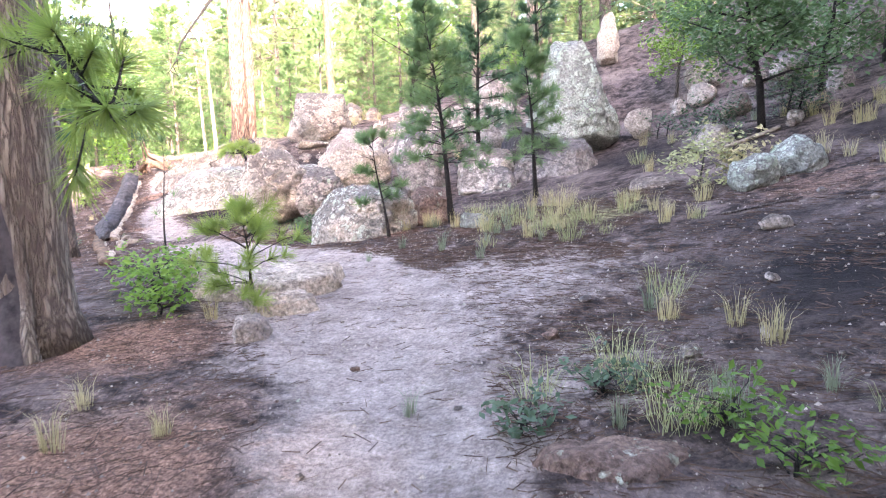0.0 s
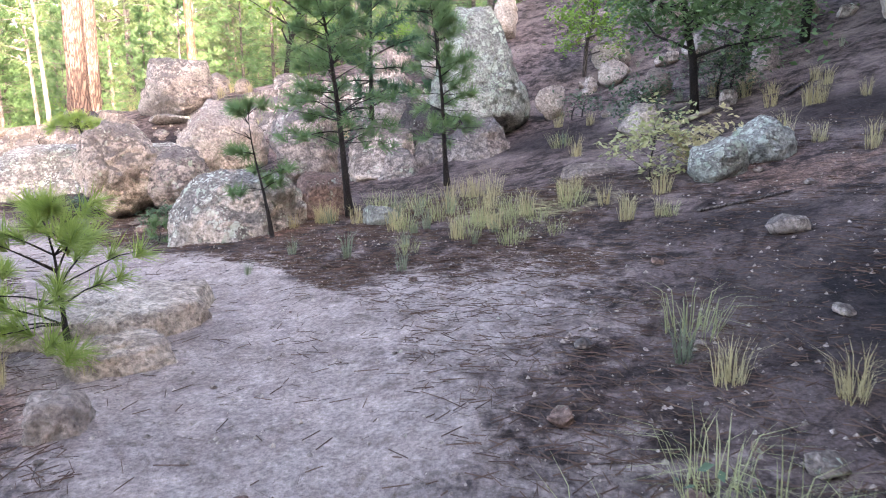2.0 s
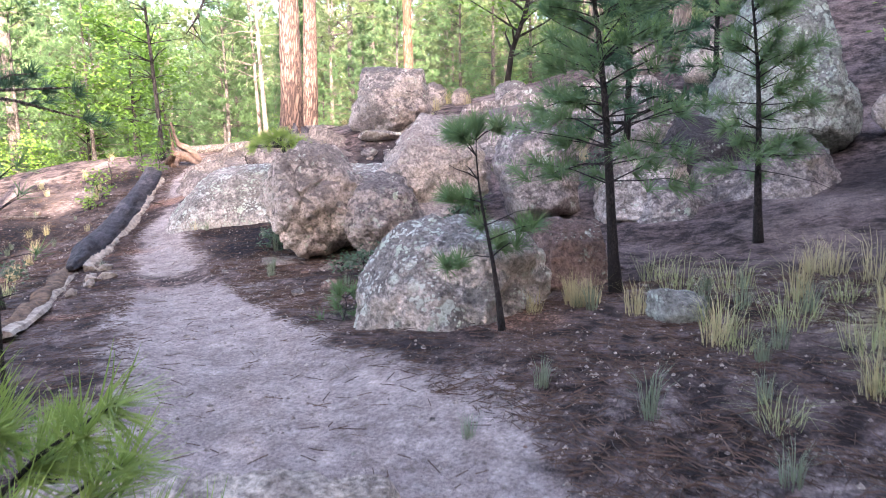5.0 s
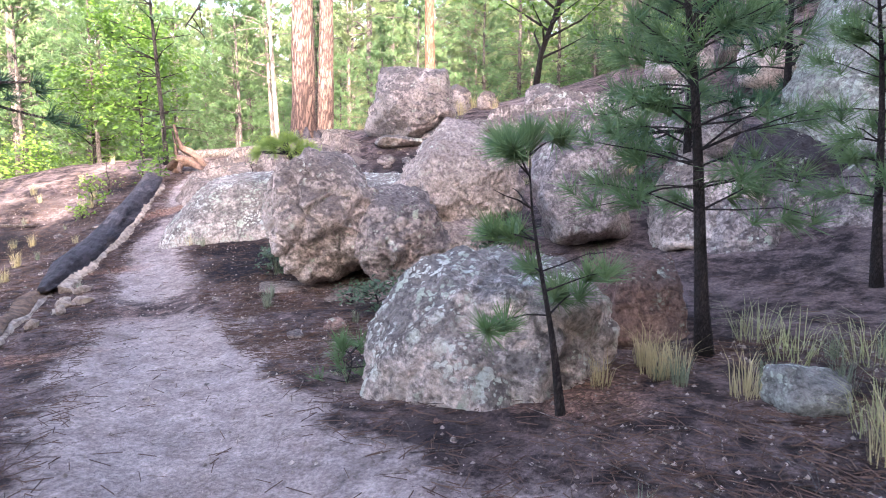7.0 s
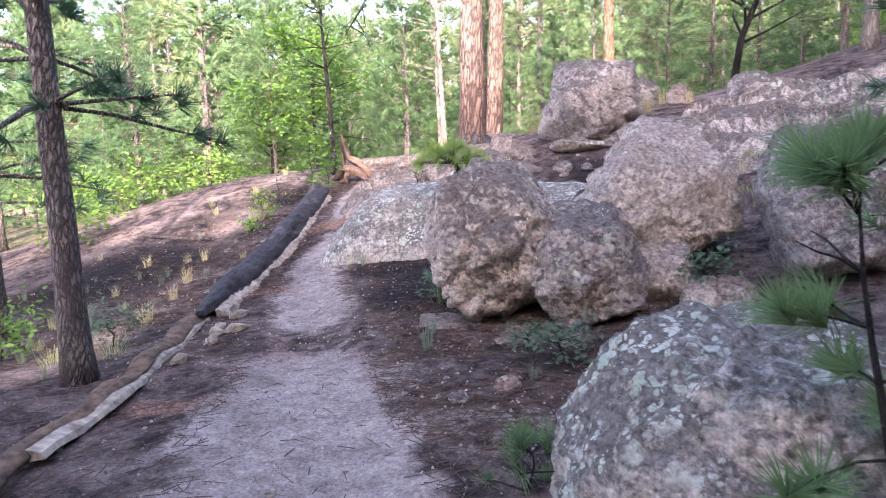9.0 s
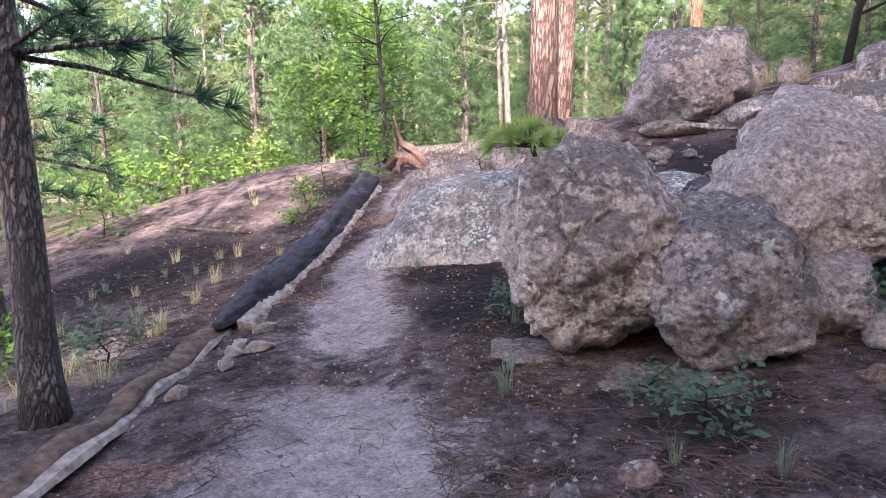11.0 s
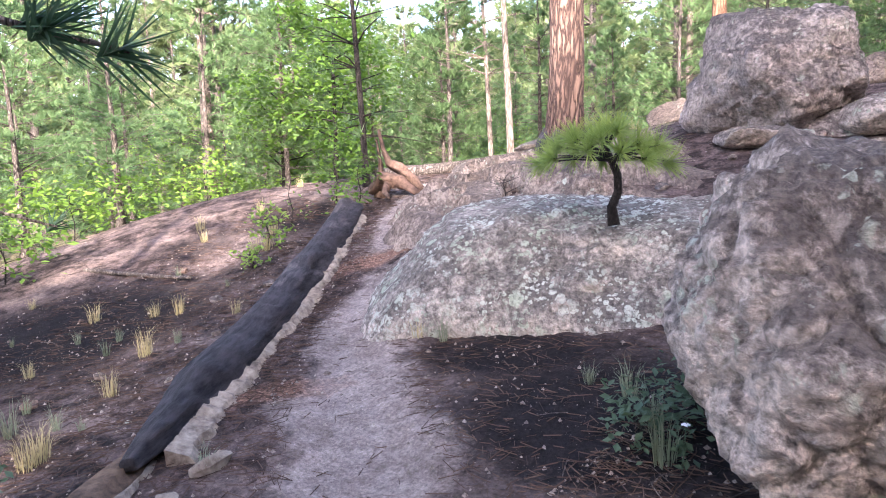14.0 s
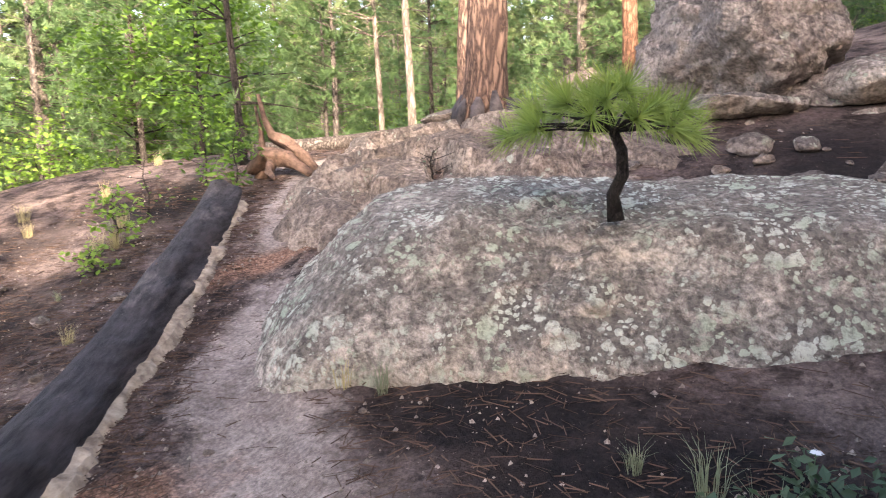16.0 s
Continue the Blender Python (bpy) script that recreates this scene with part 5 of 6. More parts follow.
tree("oak_tree", on_ground(1.6, 22.4), leafy_meshes(44, 2.6, 1.1, 2400, 0.065, NEEDLE_GREEN, BARK_DARK, 0.05, 12), "thin oak on the burnt slope", "tree", "oaks")
tree("oak_tree", on_ground(-1.0, 25.0), leafy_meshes(45, 2.4, 0.9, 2200, 0.065, LEAF_BRIGHT, BARK_GREY, 0.05, 12), "small yellow-green oak on the slope", "tree", "oaks")
tree("oak_tree", on_ground(2.8, 23.3), leafy_meshes(46, 4.6, 1.9, 5200, 0.08, LEAF_GREEN, BARK_DARK, 0.09, 16), "spreading oak on the burnt slope", "tree", "oaks")
tree("oak_tree", on_ground(-10.4, 31.2), leafy_meshes(47, 4.5, 2.0, 900, 0.1, LEAF_GREEN, BARK_DARK, 0.1, 14, 0.3, 0.8), "crooked oak above the rocks", "tree", "oaks")

# the woods around: six kinds of pine and two of oak, repeated
KINDS = [pine_meshes(61, 9.5, 0.12, 0.16, 2.1, NEEDLE_SUNNY, BARK_PALE, step=0.36, per=5, tufts=5, count=13, simple=True, sides=6, needle=0.24, width=0.013, limb=0.012),
         pine_meshes(62, 8.0, 0.10, 0.12, 2.0, NEEDLE_GREEN, BARK_GREY, step=0.32, per=5, tufts=5, count=14, simple=True, sides=6, needle=0.22, width=0.012, limb=0.011),
         pine_meshes(63, 11.5, 0.15, 0.22, 2.4, NEEDLE_SUNNY, BARK_PALE, step=0.40, per=5, tufts=5, count=13, simple=True, sides=6, needle=0.27, width=0.014, limb=0.013),
         pine_meshes(64, 6.0, 0.08, 0.08, 1.8, NEEDLE_GREEN, BARK_GREY, step=0.27, per=5, tufts=5, count=14, simple=True, sides=6, needle=0.20, width=0.011, limb=0.010),
         pine_meshes(65, 13.0, 0.17, 0.25, 2.5, NEEDLE_GREEN, BARK_GREY, step=0.45, per=5, tufts=5, count=13, simple=True, sides=6, needle=0.27, width=0.014, limb=0.013),
         leafy_meshes(66, 4.2, 1.9, 3600, 0.075, LEAF_BRIGHT, BARK_GREY, 0.08, 16),
         # coarse kind for far woods and for unseen sun blockers
         pine_meshes(67, 13.5, 0.19, 0.12, 2.6, NEEDLE_SUNNY, BARK_GREY, step=0.5, per=5, tufts=4, count=6, simple=True, sides=5, needle=0.46, width=0.052)]
WOODS = "pines in the surrounding woods"
wrng = random.Random(91)
placed = []


def free_spot(x, y, gap):
    if -16.5 < x < 2.5 and 3 < y < 27.5:
        return False
    if -18.5 < x < -8 and 27 < y < 33.5:
        return False
    if -22.5 < x < -16 and 18 < y < 29:
        return False
    for k in range(len(TRAIL) - 1):
        if seg_dist(x, y, TRAIL[k], TRAIL[k + 1])[0] < 2.2:
            return False
    return all((x - a) ** 2 + (y - b) ** 2 > gap * gap for a, b in placed)


FAR_AND_SHADE = []


def plant(x, y, kind, s):
    placed.append((x, y))
    if kind == 6:
        FAR_AND_SHADE.append((x, y, ground(x, y) - 0.05, wrng.uniform(0, 6.283), s))
        return None
    words = ("sunlit yellow-green pine in the woods", "bushy sunlit pine in the woods", "tall sunlit pine in the woods", "young green pine in the woods", "tall grey-barked pine in the woods", "bright leafy oak in the woods", "tall dense pine of the far woods and the added shade planting")
    e = tree("oak_tree" if kind == 5 else "pine_tree", (x, y, ground(x, y) - 0.05), KINDS[kind], words[kind], "tree", WOODS, wrng.uniform(0, 360), s)
    return e


for _ in range(1500):
    if len(placed) >= 190:
        break
    b, d = radians(wrng.uniform(-2, 112)), 13.5 + 46 * wrng.random() ** 1.25
    x, y = -9 - math.sin(b) * d, 17.5 + math.cos(b) * d
    if free_spot(x, y, 1.5 + 0.025 * d):
        plant(x, y, wrng.choice((0, 1, 1, 1, 3, 3, 3) if d < 20 else (0, 1, 1, 1, 2, 3, 3, 3, 4, 5, 5)), wrng.uniform(0.75, 1.15))
for _ in range(900):
    if len(placed) >= 240:
        break
    b, d = radians(wrng.uniform(-4, 48)), 16 + 30 * wrng.random()
    x, y = -9 - math.sin(b) * d, 17.5 + math.cos(b) * d
    if free_spot(x, y, 1.9):
        plant(x, y, wrng.choice((1, 1, 3, 0)), wrng.uniform(0.7, 1.1))
for _ in range(400):
    if len(placed) >= 262:
        break
    x, y = wrng.uniform(-8, 14), wrng.uniform(28, 46)
    if free_spot(x, y, 2.4):
        plant(x, y, wrng.choice((3, 3, 2, 4, 4)), wrng.uniform(0.8, 1.1))
# added out of view on the right to keep sun off the rocks
for _ in range(900):
    if len(placed) >= 325:
        break
    x, y = wrng.uniform(4, 24), wrng.uniform(-14, 14)
    if free_spot(x, y, 1.7):
        plant(x, y, 6, wrng.uniform(0.95, 1.25))
# added uphill, nearly all unseen, to shade the hillside and woods beyond
for _ in range(1200):
    if len(placed) >= 380:
        break
    x, y = wrng.uniform(6, 40), wrng.uniform(14, 30)
    if free_spot(x, y, 2.0):
        plant(x, y, 6, wrng.uniform(0.9, 1.2))
# added behind the camera, unseen, to shade the trail and left slope
for _ in range(1500):
    if len(placed) >= 485:
        break
    x, y = wrng.uniform(-12, 6), wrng.uniform(-28, 2.5)
    if free_spot(x, y, 1.8):
        plant(x, y, 6, wrng.uniform(0.75, 0.95))
for _ in range(2500):
    if len(placed) >= 665:
        break
    b, d = radians(wrng.uniform(-14, 75)), 40 + 30 * wrng.random()
    x, y = -9 - math.sin(b) * d, 17.5 + math.cos(b) * d
    if free_spot(x, y, 2.0):
        plant(x, y, 6, wrng.uniform(1.0, 1.5))


def join_far_and_shade_pines():
    """The far pines and the unseen shade-casting ones as one mass: every tree is a turned and scaled copy in one mesh.
    """
    cos, loops, starts, slots = [], [], [], []
    nv = nl = 0
    for slot, me in enumerate(KINDS[6]):
        co = np.empty(len(me.vertices) * 3, dtype=np.float32)
        me.vertices.foreach_get("co", co)
        co = co.reshape(-1, 3)
        li = np.empty(len(me.loops), dtype=np.int32)
        me.loops.foreach_get("vertex_index", li)
        ls = np.empty(len(me.polygons), dtype=np.int32)
        me.polygons.foreach_get("loop_start", ls)
        for x, y, z, a, k in FAR_AND_SHADE:
            c, d = math.cos(a) * k, math.sin(a) * k
            cos.append(np.stack([co[:, 0] * c - co[:, 1] * d + x, co[:, 0] * d + co[:, 1] * c + y, co[:, 2] * k + z], axis=1))
            loops.append(li + nv)
            starts.append(ls + nl)
            slots.append(np.full(len(ls), slot, dtype=np.int32))
            nv += len(co)
            nl += len(li)
    cos, loops, starts, slots = np.concatenate(cos), np.concatenate(loops), np.concatenate(starts), np.concatenate(slots)
    me = bpy.data.meshes.new("far_pine_woods")
    me.vertices.add(nv)
    me.loops.add(nl)
    me.polygons.add(len(starts))
    me.vertices.foreach_set("co", cos.astype(np.float32).ravel())
    me.loops.foreach_set("vertex_index", loops.astype(np.int32))
    me.polygons.foreach_set("loop_start", starts.astype(np.int32))
    for part_mesh in KINDS[6]:
        me.materials.append(part_mesh.materials[0])
    me.polygons.foreach_set("material_index", slots)
    me.update(calc_edges=True)
    me.validate()
    tagged(new("far_pine_woods", me), "dense tall far pine woods, with unseen pines added to shade the trail", "woods", kind="stuff")


join_far_and_shade_pines()

# the low bough of the old pine that reaches over the trail's start
OLD_PINE = bpy.data.objects["ponderosa_pine.004"]


def low_bough():
    o = Vector(on_ground(-5.15, 11.75))
    rng = random.Random(19)
    tip = Vector((-2.0, 9.7, 1.47))
    a = Vector((o.x + 0.2, o.y - 0.1, 2.2))
    s, c = Soup(), Soup()
    path = [a + (tip - a) * u + Vector((0, 0, 0.12 * math.sin(u * 3.1))) for u in (0, 0.2, 0.4, 0.6, 0.8, 1.0)]
    s.tube([p - o for p in path], [0.035, 0.03, 0.024, 0.018, 0.013, 0.008], 8, 0.2)
    for k in range(36):
        u = 0.5 + 0.5 * k / 35
        p = a + (tip - a) * u + Vector((0, 0, 0.12 * math.sin(u * 3.1)))
        q = p + Vector((rng.gauss(0, 0.13), rng.gauss(0, 0.13), rng.gauss(0.02, 0.10)))
        s.tube([p - o, q - o], [0.006, 0.004], 5, cap=False)
        c.needles(q - o, (q - p) + (tip - a) * 0.05, 70, 0.18, 0.0024, 1.0, rng, 0.08, 0.3)
    part("bough", s.mesh("bough", BARK_DARK), OLD_PINE, "low dark bough")
    part("bough_needles", c.mesh("bough_needles", NEEDLE_BRIGHT, False), OLD_PINE, "long bright green needles")


low_bough()


def burnt_hollow():
    """The charred scar at the foot of the old pine: a sunken black strip between rolls of healed bark."""
    s, roll = Soup(), Soup()
    face, rows, cols = radians(-72), 22, 10
    for j in range(rows + 1):
        z = 1.75 * j / rows - 0.1
        r = 0.305 * (1 - 0.92 * max(0.0, z) / 14) + 0.13 * max(0.0, 1 - z / 0.5)
        half = 0.52 * (1 - (j / rows) ** 2.2) * (0.85 + 0.3 * noise.noise((z * 3, 1, 2))) + 0.02
        for i in range(cols + 1):
            a = face + half * (2 * i / cols - 1)
            sink = r * 1.02 + 0.012 * noise.noise((a * 6, z * 9, 4))
            s.v.append(Vector((sink * math.cos(a), sink * math.sin(a), z)))
    for j in range(rows):
        for i in range(cols):
            k = j * (cols + 1) + i
            s.f.append((k, k + 1, k + cols + 2, k + cols + 1))
    for side in (0, cols):
        pts = [s.v[j * (cols + 1) + side] for j in range(rows + 1)]
        roll.tube(pts, [0.055 - 0.025 * j / rows for j in range(rows + 1)], 9, 0.5)
    part("burnt_hollow", s.mesh("burnt_hollow", CHAR), OLD_PINE, "black charred scar in the trunk")
    part("healed_bark", roll.mesh("healed_bark", BARK_PALE), OLD_PINE, "pale rolls of bark round the scar")


burnt_hollow()

# ---- grass, herbs and shrubs ----


def tuft_mesh(seed, blades, height, mat, width=0.0035, spread=0.06, lean=0.55):
    rng = random.Random(seed)
    s = Soup()
    for _ in range(blades):
        a = rng.uniform(0, 6.283)
        r = spread * math.sqrt(rng.random())
        s.blade((r * math.cos(a), r * math.sin(a), -0.02), a + rng.gauss(0, 0.7), height * rng.uniform(0.45, 1.1), width * rng.uniform(0.6, 1.3), lean * rng.uniform(0.1, 1.2), rng)
    return s.mesh("grass_tuft", mat, False)


GREEN = [tuft_mesh(401 + k, 55, 0.38, GRASS_GREEN, 0.0028, 0.14, 1.15) for k in range(3)]
DRY = [tuft_mesh(411 + k, 55, 0.36, GRASS_DRY, 0.003, 0.08, 0.6) for k in range(3)]
GREY = [tuft_mesh(421 + k, 45, 0.30, GRASS_GREY, 0.003, 0.05, 0.5) for k in range(3)]
TUFTS = "grass tufts"


def grass(x, y, kind, s, rng):
    pick = {"green": GREEN, "dry": DRY, "grey": GREY}[kind]
    ob = new("grass_tuft", rng.choice(pick))
    ob.matrix_world = pose(x, y, surface_height(x, y), 0, 0, rng.uniform(0, 360)) @ Matrix.Diagonal((s, s, s * rng.uniform(0.85, 1.15), 1))
    words = {"green": "pale green grass tuft on dark soil", "dry": "dry straw-coloured grass tuft", "grey": "thin grey-green grass tuft"}
    return tagged(ob, words[kind], "grass", TUFTS)


grng = random.Random(31)
for x, y, kind, s in ((-0.53, 13.52, "green", 1.0), (-0.47, 12.85, "dry", 0.85), (-0.62, 13.2, "grey", 0.9), (-3.22, 15.62, "grey", 1.0), (-3.86, 15.85, "grey", 0.8), (-8.26, 18.61, "grey", 1.0),
                      (-8.55, 18.95, "grey", 0.8), (-11.54, 20.48, "dry", 0.75), (-11.3, 20.5, "grey", 0.7), (-9.4, 20.1, "grey", 1.0), (-9.15, 19.75, "grey", 1.1), (-9.6, 20.25, "grey", 0.9),
                      (-3.4, 10.4, "dry", 0.8), (-3.75, 10.9, "dry", 0.7), (-2.95, 10.7, "dry", 0.6), (0.15, 12.3, "dry", 0.9), (-0.05, 12.6, "dry", 0.8), (-4.3, 12.75, "dry", 0.8), (-3.9, 12.95, "dry", 0.7),
                      (-9.9, 20.3, "grey", 0.6), (-5.0, 17.0, "grey", 0.7), (-4.0, 15.2, "grey", 0.6), (-2.6, 15.2, "grey", 0.8), (-6.6, 18.6, "grey", 0.7), (-7.0, 18.4, "grey", 0.6), (-1.75, 11.3, "grey", 0.7),
                      (1.1, 18.0, "dry", 1.1), (1.35, 17.6, "dry", 0.9), (0.3, 17.9, "dry", 1.0), (1.6, 16.9, "dry", 0.9), (-1.15, 19.6, "dry", 1.0), (-1.4, 20.6, "green", 1.0), (-11.2, 23.6, "dry", 0.8), (-11.6, 26.4, "dry", 1.1)):
    grass(x, y, kind, s, grng)
for cx, cy, sx, sy, n, kinds, s in ((-2.2, 16.85, 0.75, 0.35, 9, ("green", "grey", "dry"), 0.95), (-1.2, 17.3, 0.8, 0.5, 15, ("dry", "dry", "green"), 1.0), (-3.3, 17.7, 0.45, 0.3, 12, ("grey", "green", "dry"), 0.95),
                                    (-2.4, 16.1, 0.6, 0.3, 7, ("grey", "green"), 0.8), (-1.2, 16.3, 0.7, 0.25, 8, ("dry", "green"), 0.7), (-4.3, 17.3, 0.3, 0.3, 7, ("grey", "dry"), 0.8),
                                    (-15.2, 19.6, 1.5, 1.2, 22, ("grey", "grey", "dry"), 0.65), (-13.2, 18.2, 0.9, 0.7, 12, ("dry", "grey"), 0.8), (-17.5, 22.0, 1.5, 1.0, 10, ("dry",), 0.8),
                                    (-11.6, 16.6, 0.7, 0.6, 10, ("grey", "green"), 0.8), (-0.2, 11.45, 0.38, 0.3, 12, ("green", "grey"), 0.75), (-7.0, 23.6, 1.0, 0.6, 12, ("dry", "green"), 0.9),
                                    (-11.8, 27.2, 1.2, 0.6, 14, ("dry", "dry", "green"), 1.1), (0.2, 22.0, 1.4, 1.2, 14, ("dry", "grey"), 0.9), (1.8, 20.0, 1.0, 1.0, 10, ("dry",), 1.0)):
    for _ in range(n):
        grass(cx + grng.gauss(0, sx), cy + grng.gauss(0, sy), grng.choice(kinds), s * grng.uniform(0.7, 1.2), grng)


def shrub(x, y, height, reach, leaves, leaf, mat, label, seed, name="shrub", category="shrub", z=None):
    m = leafy_meshes(seed, height, reach, leaves, leaf, mat, BARK_DARK, 0.012, 12, 0.1, 0.05)
    e = thing(name, (x, y, surface_height(x, y) if z is None else z), label, category, "shrubs and herbs")
    part("stem", m[0], e)
    part("leaves", m[1], e)
    return e


shrub(-5.2, 13.0, 0.42, 0.42, 420, 0.055, LEAF_BRIGHT, "bright green leafy shrub under the pines", 501)
shrub(-5.6, 13.5, 0.5, 0.45, 380, 0.05, LEAF_GREEN, "green leafy shrub beside the trail", 502)
shrub(-4.85, 12.7, 0.26, 0.25, 160, 0.055, LEAF_BRIGHT, "low bright leafy sprig", 503)
shrub(-7.12, 18.88, 0.34, 0.30, 240, 0.045, LEAF_DULL, "low dull-leaved plant before the grey boulder", 504, "herb", "herb")
shrub(-7.55, 19.05, 0.22, 0.2, 120, 0.04, LEAF_DULL, "low dull-leaved plant before the grey boulder", 505, "herb", "herb")
shrub(-9.35, 19.85, 0.36, 0.26, 260, 0.04, LEAF_DULL, "dark leafy herb in the boulder's shade", 506, "herb", "herb")
shrub(-9.2, 20.15, 0.30, 0.24, 200, 0.04, LEAF_DULL, "dark leafy herb in the boulder's shade", 507, "herb", "herb")
shrub(-15.95, 21.9, 0.75, 0.35, 160, 0.06, LEAF_BRIGHT, "thin shrub with bright leaves beyond the log", 508)
shrub(-15.4, 21.3, 0.35, 0.2, 130, 0.05, LEAF_BRIGHT, "small bright leafy sprig beyond the log", 509)
shrub(-16.4, 22.6, 0.9, 0.5, 40, 0.05, LEAF_GREEN, "nearly bare thin shrub beyond the log", 510)
shrub(-16.6, 23.6, 1.3, 0.55, 420, 0.07, LEAF_GREEN, "green leafy shrub at the log's end", 511)
shrub(-15.9, 23.5, 0.9, 0.4, 200, 0.06, LEAF_GREEN, "green leafy shrub at the log's end", 512)
shrub(-0.35, 17.7, 0.75, 0.55, 700, 0.05, GRASS_GREEN, "yellow-green brushy shrub beside pale boulders", 513)
shrub(0.1, 17.6, 0.55, 0.4, 400, 0.05, GRASS_DRY, "dry straw-coloured brush beside pale boulders", 514)
shrub(-0.75, 11.6, 0.18, 0.22, 160, 0.035, LEAF_DULL, "low bright green herb beside the trail", 515, "herb", "herb")
shrub(-0.15, 11.1, 0.20, 0.24, 190, 0.035, LEAF_GREEN, "low green herb beside the trail", 516, "herb", "herb")
shrub(0.1, 10.7, 0.20, 0.24, 180, 0.035, LEAF_GREEN, "low green herb beside the trail", 517, "herb", "herb")
shrub(-1.05, 11.0, 0.2, 0.2, 140, 0.04, LEAF_DULL, "low grey-green herb beside the trail", 518, "herb", "herb")
shrub(-11.5, 17.2, 0.5, 0.4, 420, 0.04, LEAF_DULL, "grey-green bush behind the grey pine", 519)
shrub(-12.4, 16.4, 0.6, 0.5, 420, 0.05, LEAF_GREEN, "green bush down the slope", 520)
shrub(-0.2, 20.9, 0.8, 0.6, 500, 0.05, LEAF_DULL, "dull green scrub on the burnt slope", 521)
shrub(1.0, 21.2, 0.8, 0.6, 400, 0.05, LEAF_DULL, "dull green scrub on the burnt slope", 522)
shrub(-5.2, 22.4, 0.7, 0.5, 420, 0.05, LEAF_DULL, "dull green scrub between the rocks", 523)
shrub(-6.7, 20.6, 0.5, 0.35, 260, 0.05, LEAF_DULL, "green scrub behind the trail-side boulder", 524)
shrub(-8.6, 24.1, 0.8, 0.35, 12, 0.04, LEAF_DULL, "bare dead twiggy shrub on the ledge", 525)
shrub(-12.5, 22.75, 0.4, 0.3, 10, 0.03, LEAF_DULL, "bare dead twiggy sprig on bedrock", 526, z=ground(-12.5, 22.75) + 0.1)
hrng = random.Random(61)
for k in range(16):
    x, y = hrng.uniform(-1.4, 4.5), hrng.uniform(20.2, 26.5)
    shrub(x, y, hrng.uniform(0.4, 0.9), hrng.uniform(0.35, 0.6), hrng.choice((20, 240, 420)), 0.045, hrng.choice((LEAF_DULL, GRASS_GREY, LEAF_DULL)), "grey-green scrub with thin dark stems on the burnt hillside", 560 + k)
for k in range(26):
    x, y = hrng.uniform(-1.6, 4.8), hrng.uniform(19.8, 27.5)
    w = 0.18 + 0.6 * hrng.random() ** 2
    rock("rock", (x, y, 0), (w, w * 0.85, w * 0.8), hrng.uniform(0, 360), "pinkish rock on the burnt hillside", hrng.choice((TUFF_TAN, TUFF, TUFF_PALE)), 340 + k, "rock", "hillside rocks", base=ground(x, y) - w * 0.2, detail=4)
for k in range(9):
    x, y, a, l = hrng.uniform(-0.8, 3.6), hrng.uniform(18.8, 24.5), hrng.uniform(0, 6.283), hrng.uniform(0.5, 1.3)
    small_log("fallen_branch", (x, y), (x + l * math.cos(a), y + l * math.sin(a)), hrng.uniform(0.012, 0.03), hrng.choice((BARK_GREY, WOOD_BARE, CHAR)), "dead branch lying on the burnt hillside")
for k in range(7):
    shrub(-20.5 + 2.0 * grng.random() - 1.2 * k, 19.5 + 1.7 * k, 1.3, 1.0, 500, 0.09, (LEAF_GREEN, LEAF_BRIGHT)[k % 2], "bright undergrowth at the edge of the woods", 530 + k)


def flower(x, y, seed):
    rng = random.Random(seed)
    h = rng.uniform(0.22, 0.36)
    e = thing("wild_flower", on_ground(x, y), "white wild flower on a thin leafy stem", "flower", "white flowers")
    s, c, p = Soup(), Soup(), Soup()
    s.tube([(0, 0, -0.02), (0.01, 0.01, h * 0.5), (0.02, 0, h)], [0.004, 0.003, 0.002], 5)
    for k in range(14):
        c.leaf((rng.gauss(0, 0.02), rng.gauss(0, 0.02), h * rng.uniform(0.1, 0.85)), (rng.gauss(0, 1), rng.gauss(0, 1), 0.6), 0.035, rng)
    for k in range(5):
        a = k * 1.2566
        p.leaf((0.02 + 0.012 * math.cos(a), 0.012 * math.sin(a), h), (0.5 * math.cos(a), 0.5 * math.sin(a), 1), 0.026, rng, 1.1)
    part("stem", s.mesh("stem", LEAF_DULL), e)
    part("leaves", c.mesh("leaves", LEAF_DULL, False), e)
    part("petals", p.mesh("petals", PETAL, False), e, "white petals")


for x, y, k in ((-9.0, 20.0, 1), (-8.85, 19.85, 2), (-9.3, 20.3, 3), (-8.95, 20.25, 4), (-9.05, 19.7, 5)):
    flower(x, y, 600 + k)

# ---- stones and litter ----
STONES = [rock_mesh("stone", (1.0, 0.85, 0.6), 701 + k, m, detail=3, cuts=9, rough=0.16, square=3.2, pitted=0.0) for k, m in enumerate((TUFF_TAN, TUFF, TUFF_GREY, TUFF_TAN, TUFF_RED))]
srng = random.Random(71)


def stone(x, y, size):
    ob = new("stone", srng.choice(STONES))
    ob.matrix_world = pose(x, y, surface_height(x, y) - size * 0.18, srng.uniform(-12, 12), srng.uniform(-12, 12), srng.uniform(0, 360)) @ Matrix.Scale(size, 4)
    return tagged(ob, "small pale stone lying on the dark soil", "stone", "loose stones")


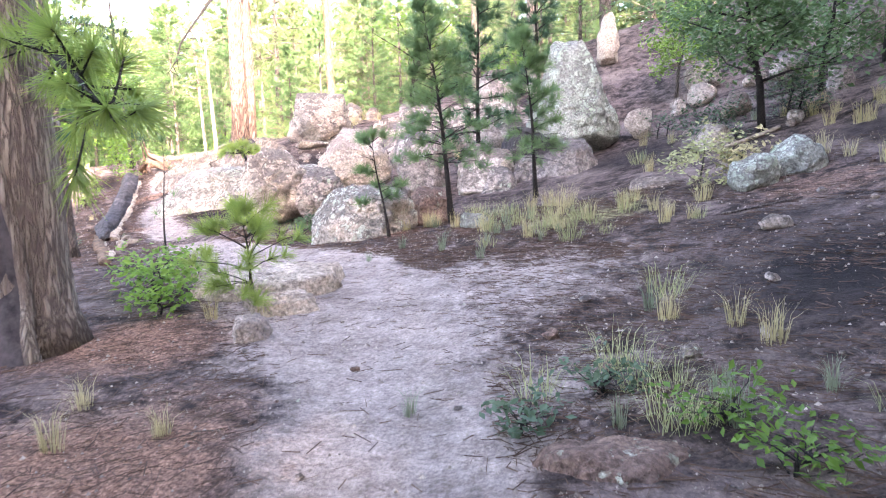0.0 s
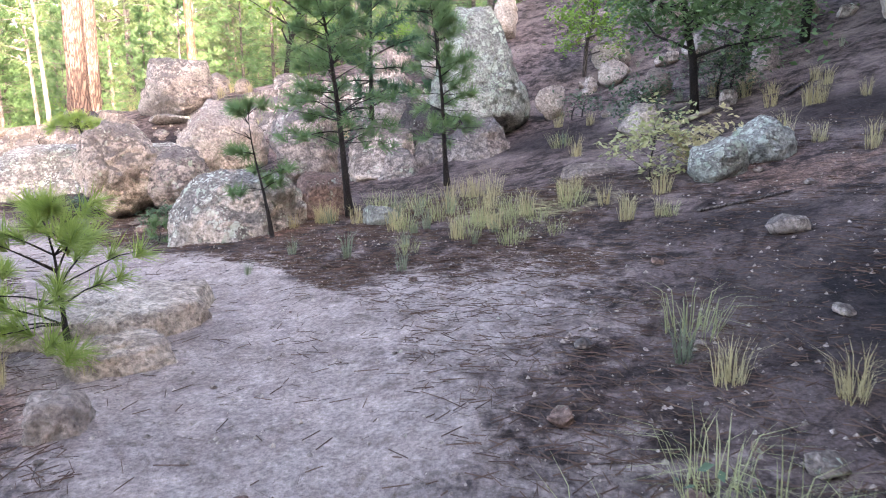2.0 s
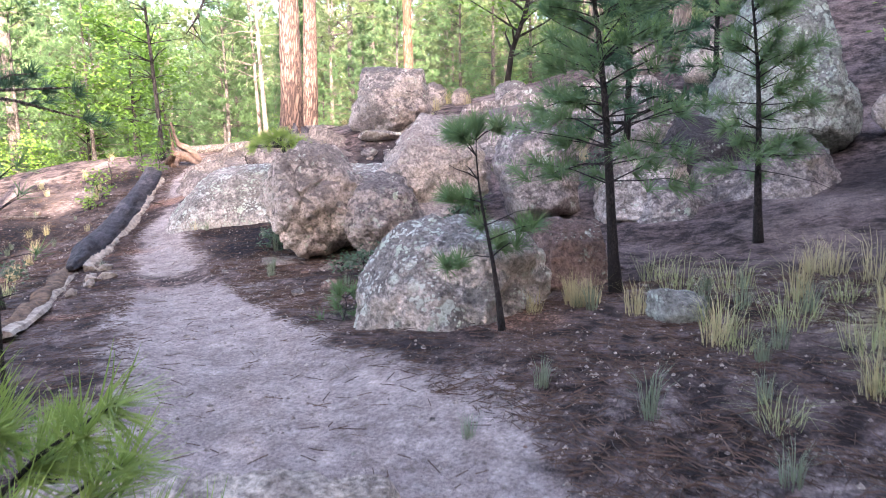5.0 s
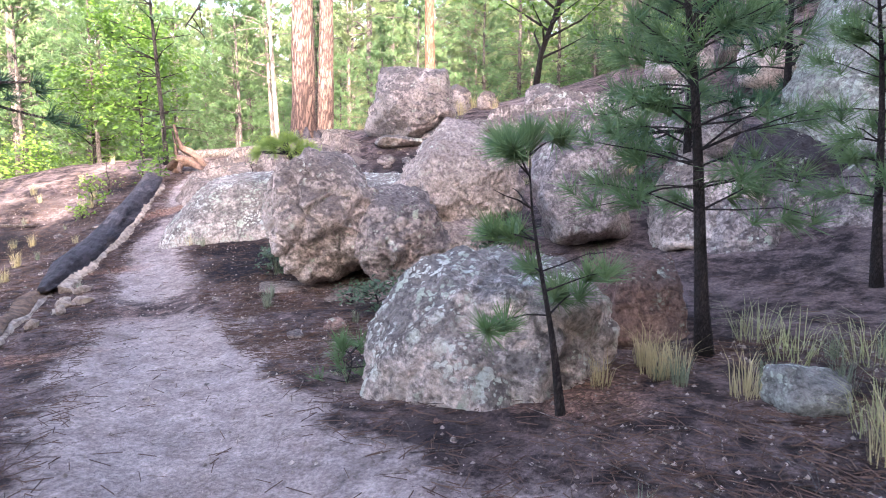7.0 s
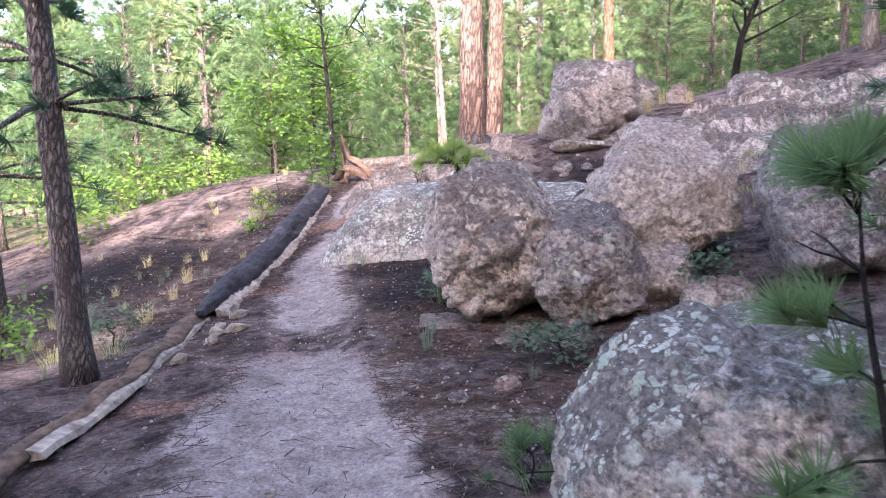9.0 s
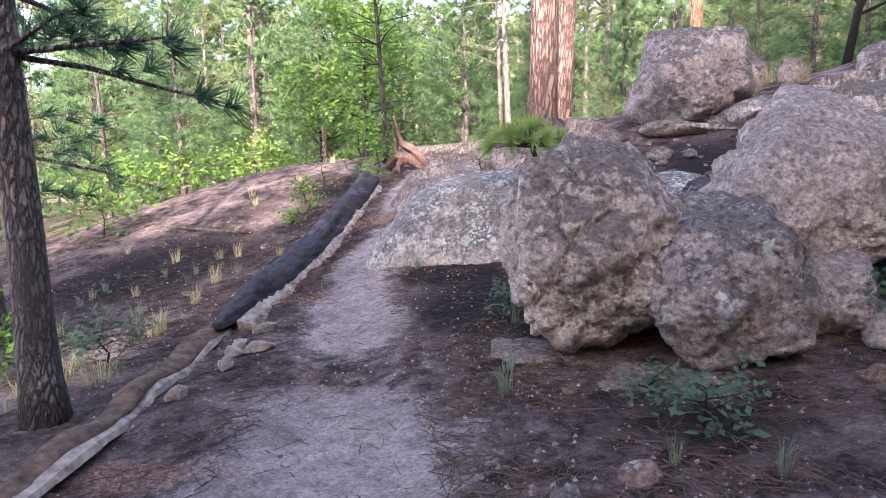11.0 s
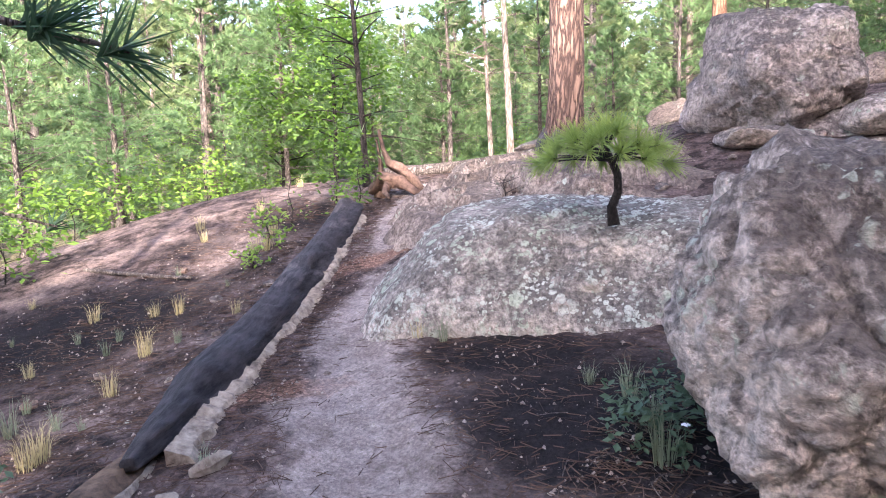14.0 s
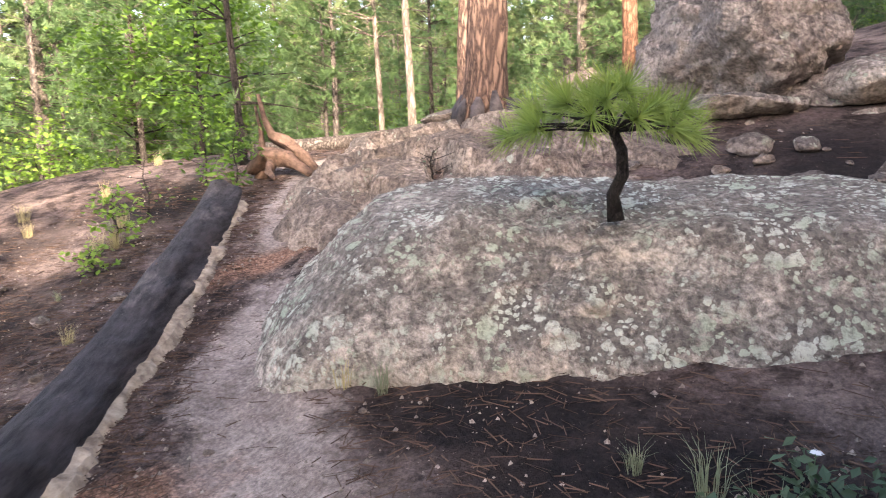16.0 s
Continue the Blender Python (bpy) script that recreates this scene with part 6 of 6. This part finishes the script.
for x, y, s in ((-1.12, 13.35, 0.12), (0.22, 13.5, 0.13), (0.36, 15.02, 0.30), (-1.23, 12.54, 0.14), (-9.13, 18.71, 0.09), (-10.4, 19.6, 0.06), (-3.1, 12.94, 0.05), (-0.3, 12.1, 0.16), (-0.75, 11.95, 0.1), (-5.0, 17.1, 0.12),
                (-7.15, 17.74, 0.16), (-7.0, 18.1, 0.2), (-6.4, 18.2, 0.1), (-8.0, 18.9, 0.12), (-6.6, 19.9, 0.22), (-6.9, 20.6, 0.2), (-7.1, 20.2, 0.16), (-6.2, 20.2, 0.14), (-14.2, 19.0, 0.14), (-13.9, 20.0, 0.12), (-15.0, 20.6, 0.16), (-16.6, 21.0, 0.14),
                (-10.2, 23.2, 0.14), (-9.7, 23.6, 0.22), (-9.2, 23.2, 0.18), (-11.0, 22.9, 0.09), (-10.8, 22.7, 0.07), (-9.6, 23.0, 0.3)):
    stone(x, y, s)
for _ in range(130):
    k = srng.randrange(len(TRAIL) - 4)
    u = srng.random()
    x = TRAIL[k][0] * (1 - u) + TRAIL[k + 1][0] * u + srng.gauss(0.6, 1.3)
    y = TRAIL[k][1] * (1 - u) + TRAIL[k + 1][1] * u + srng.gauss(0.4, 1.2)
    stone(x, y, 0.015 + 0.06 * srng.random() ** 3)


for _ in range(120):
    x0, x1, y0, y1 = srng.choice(((-1.2, 2.4, 11.5, 17.5), (-17.0, -13.0, 17.5, 23.0), (-11.0, -8.2, 22.6, 24.4)))
    stone(srng.uniform(x0, x1), srng.uniform(y0, y1), 0.02 + 0.14 * srng.random() ** 3)


def spots(rng, n, wide, keep_off=0.0):
    done = 0
    while done < n:
        k = rng.randrange(1, len(TRAIL) - 3)
        u = rng.random()
        x = TRAIL[k][0] * (1 - u) + TRAIL[k + 1][0] * u + rng.gauss(0, wide)
        y = TRAIL[k][1] * (1 - u) + TRAIL[k + 1][1] * u + rng.gauss(0, wide)
        if trail_share(x, y) < keep_off and rng.random() < 0.9:
            continue
        done += 1
        yield x, y


def slope_spots(rng, n):
    """Places on the burnt slopes on either side of the trail, gathered in drifts."""
    done = 0
    while done < n:
        x0, x1, y0, y1 = rng.choice(((-1.4, 2.6, 10.5, 18.5), (-17.5, -11.8, 16.8, 23.6), (-4.5, -1.0, 14.6, 18.2), (-9.5, -5.8, 17.2, 20.8)))
        x, y = rng.uniform(x0, x1), rng.uniform(y0, y1)
        if trail_share(x, y) < 1.0 or noise.noise((x * 1.4, y * 1.4, 9.0)) + 0.5 * rng.random() < 0.15:
            continue
        done += 1
        yield x, y


def scatter_litter():
    rng = random.Random(83)
    s = Soup()
    for x, y in itertools.chain(spots(rng, 26000, 1.8, 1.0), slope_spots(rng, 22000)):
        a, l, w = rng.uniform(0, 6.283), rng.uniform(0.04, 0.16), rng.uniform(0.0011, 0.0022)
        z = surface_height(x, y) + rng.uniform(0.004, 0.012)
        dx, dy = math.cos(a) * l / 2, math.sin(a) * l / 2
        nx, ny = -math.sin(a) * w, math.cos(a) * w
        n = len(s.v)
        s.v += [Vector((x - dx - nx, y - dy - ny, z)), Vector((x + dx - nx, y + dy - ny, z)), Vector((x + dx + nx, y + dy + ny, z + 0.004)), Vector((x - dx + nx, y - dy + ny, z + 0.004))]
        s.f.append((n, n + 1, n + 2, n + 3))
    tagged(new("needle_litter", s.mesh("needle_litter", LITTER, False)), "scattered fallen brown pine needles on the soil", "litter", kind="stuff")
    g = Soup()
    for x, y in itertools.chain(spots(rng, 9000, 1.5), slope_spots(rng, 7000)):
        r = 0.004 + 0.017 * rng.random() ** 3
        z = surface_height(x, y)
        n = len(g.v)
        a = rng.uniform(0, 6.283)
        g.v += [Vector((x + math.cos(a + q) * r * rng.uniform(0.7, 1.3), y + math.sin(a + q) * r * rng.uniform(0.7, 1.3), z - 0.002)) for q in (0, 1.57, 3.14, 4.71)] + [Vector((x, y, z + r * 0.9))]
        g.f += [(n, n + 1, n + 4), (n + 1, n + 2, n + 4), (n + 2, n + 3, n + 4), (n + 3, n, n + 4)]
    tagged(new("gravel", g.mesh("gravel", TUFF_PALE, False)), "fine pale gravel strewn over trail and soil", "gravel", kind="stuff")
    t = Soup()
    for x, y in itertools.chain(spots(rng, 200, 1.8, 1.1), slope_spots(rng, 260)):
        a, l = rng.uniform(0, 6.283), rng.uniform(0.08, 0.4)
        z = surface_height(x, y) + 0.006
        d = Vector((math.cos(a), math.sin(a), 0)) * l
        m = Vector((-d.y, d.x, 0)) * rng.uniform(-0.15, 0.15)
        p = Vector((x, y, z))
        t.tube([p, p + d * 0.5 + m + Vector((0, 0, 0.012)), p + d], [0.0035, 0.003, 0.0015], 4, cap=False)
    tagged(new("twig_litter", t.mesh("twig_litter", BARK_GREY, False)), "scattered thin dead twigs on the soil", "litter", kind="stuff")


scatter_litter()
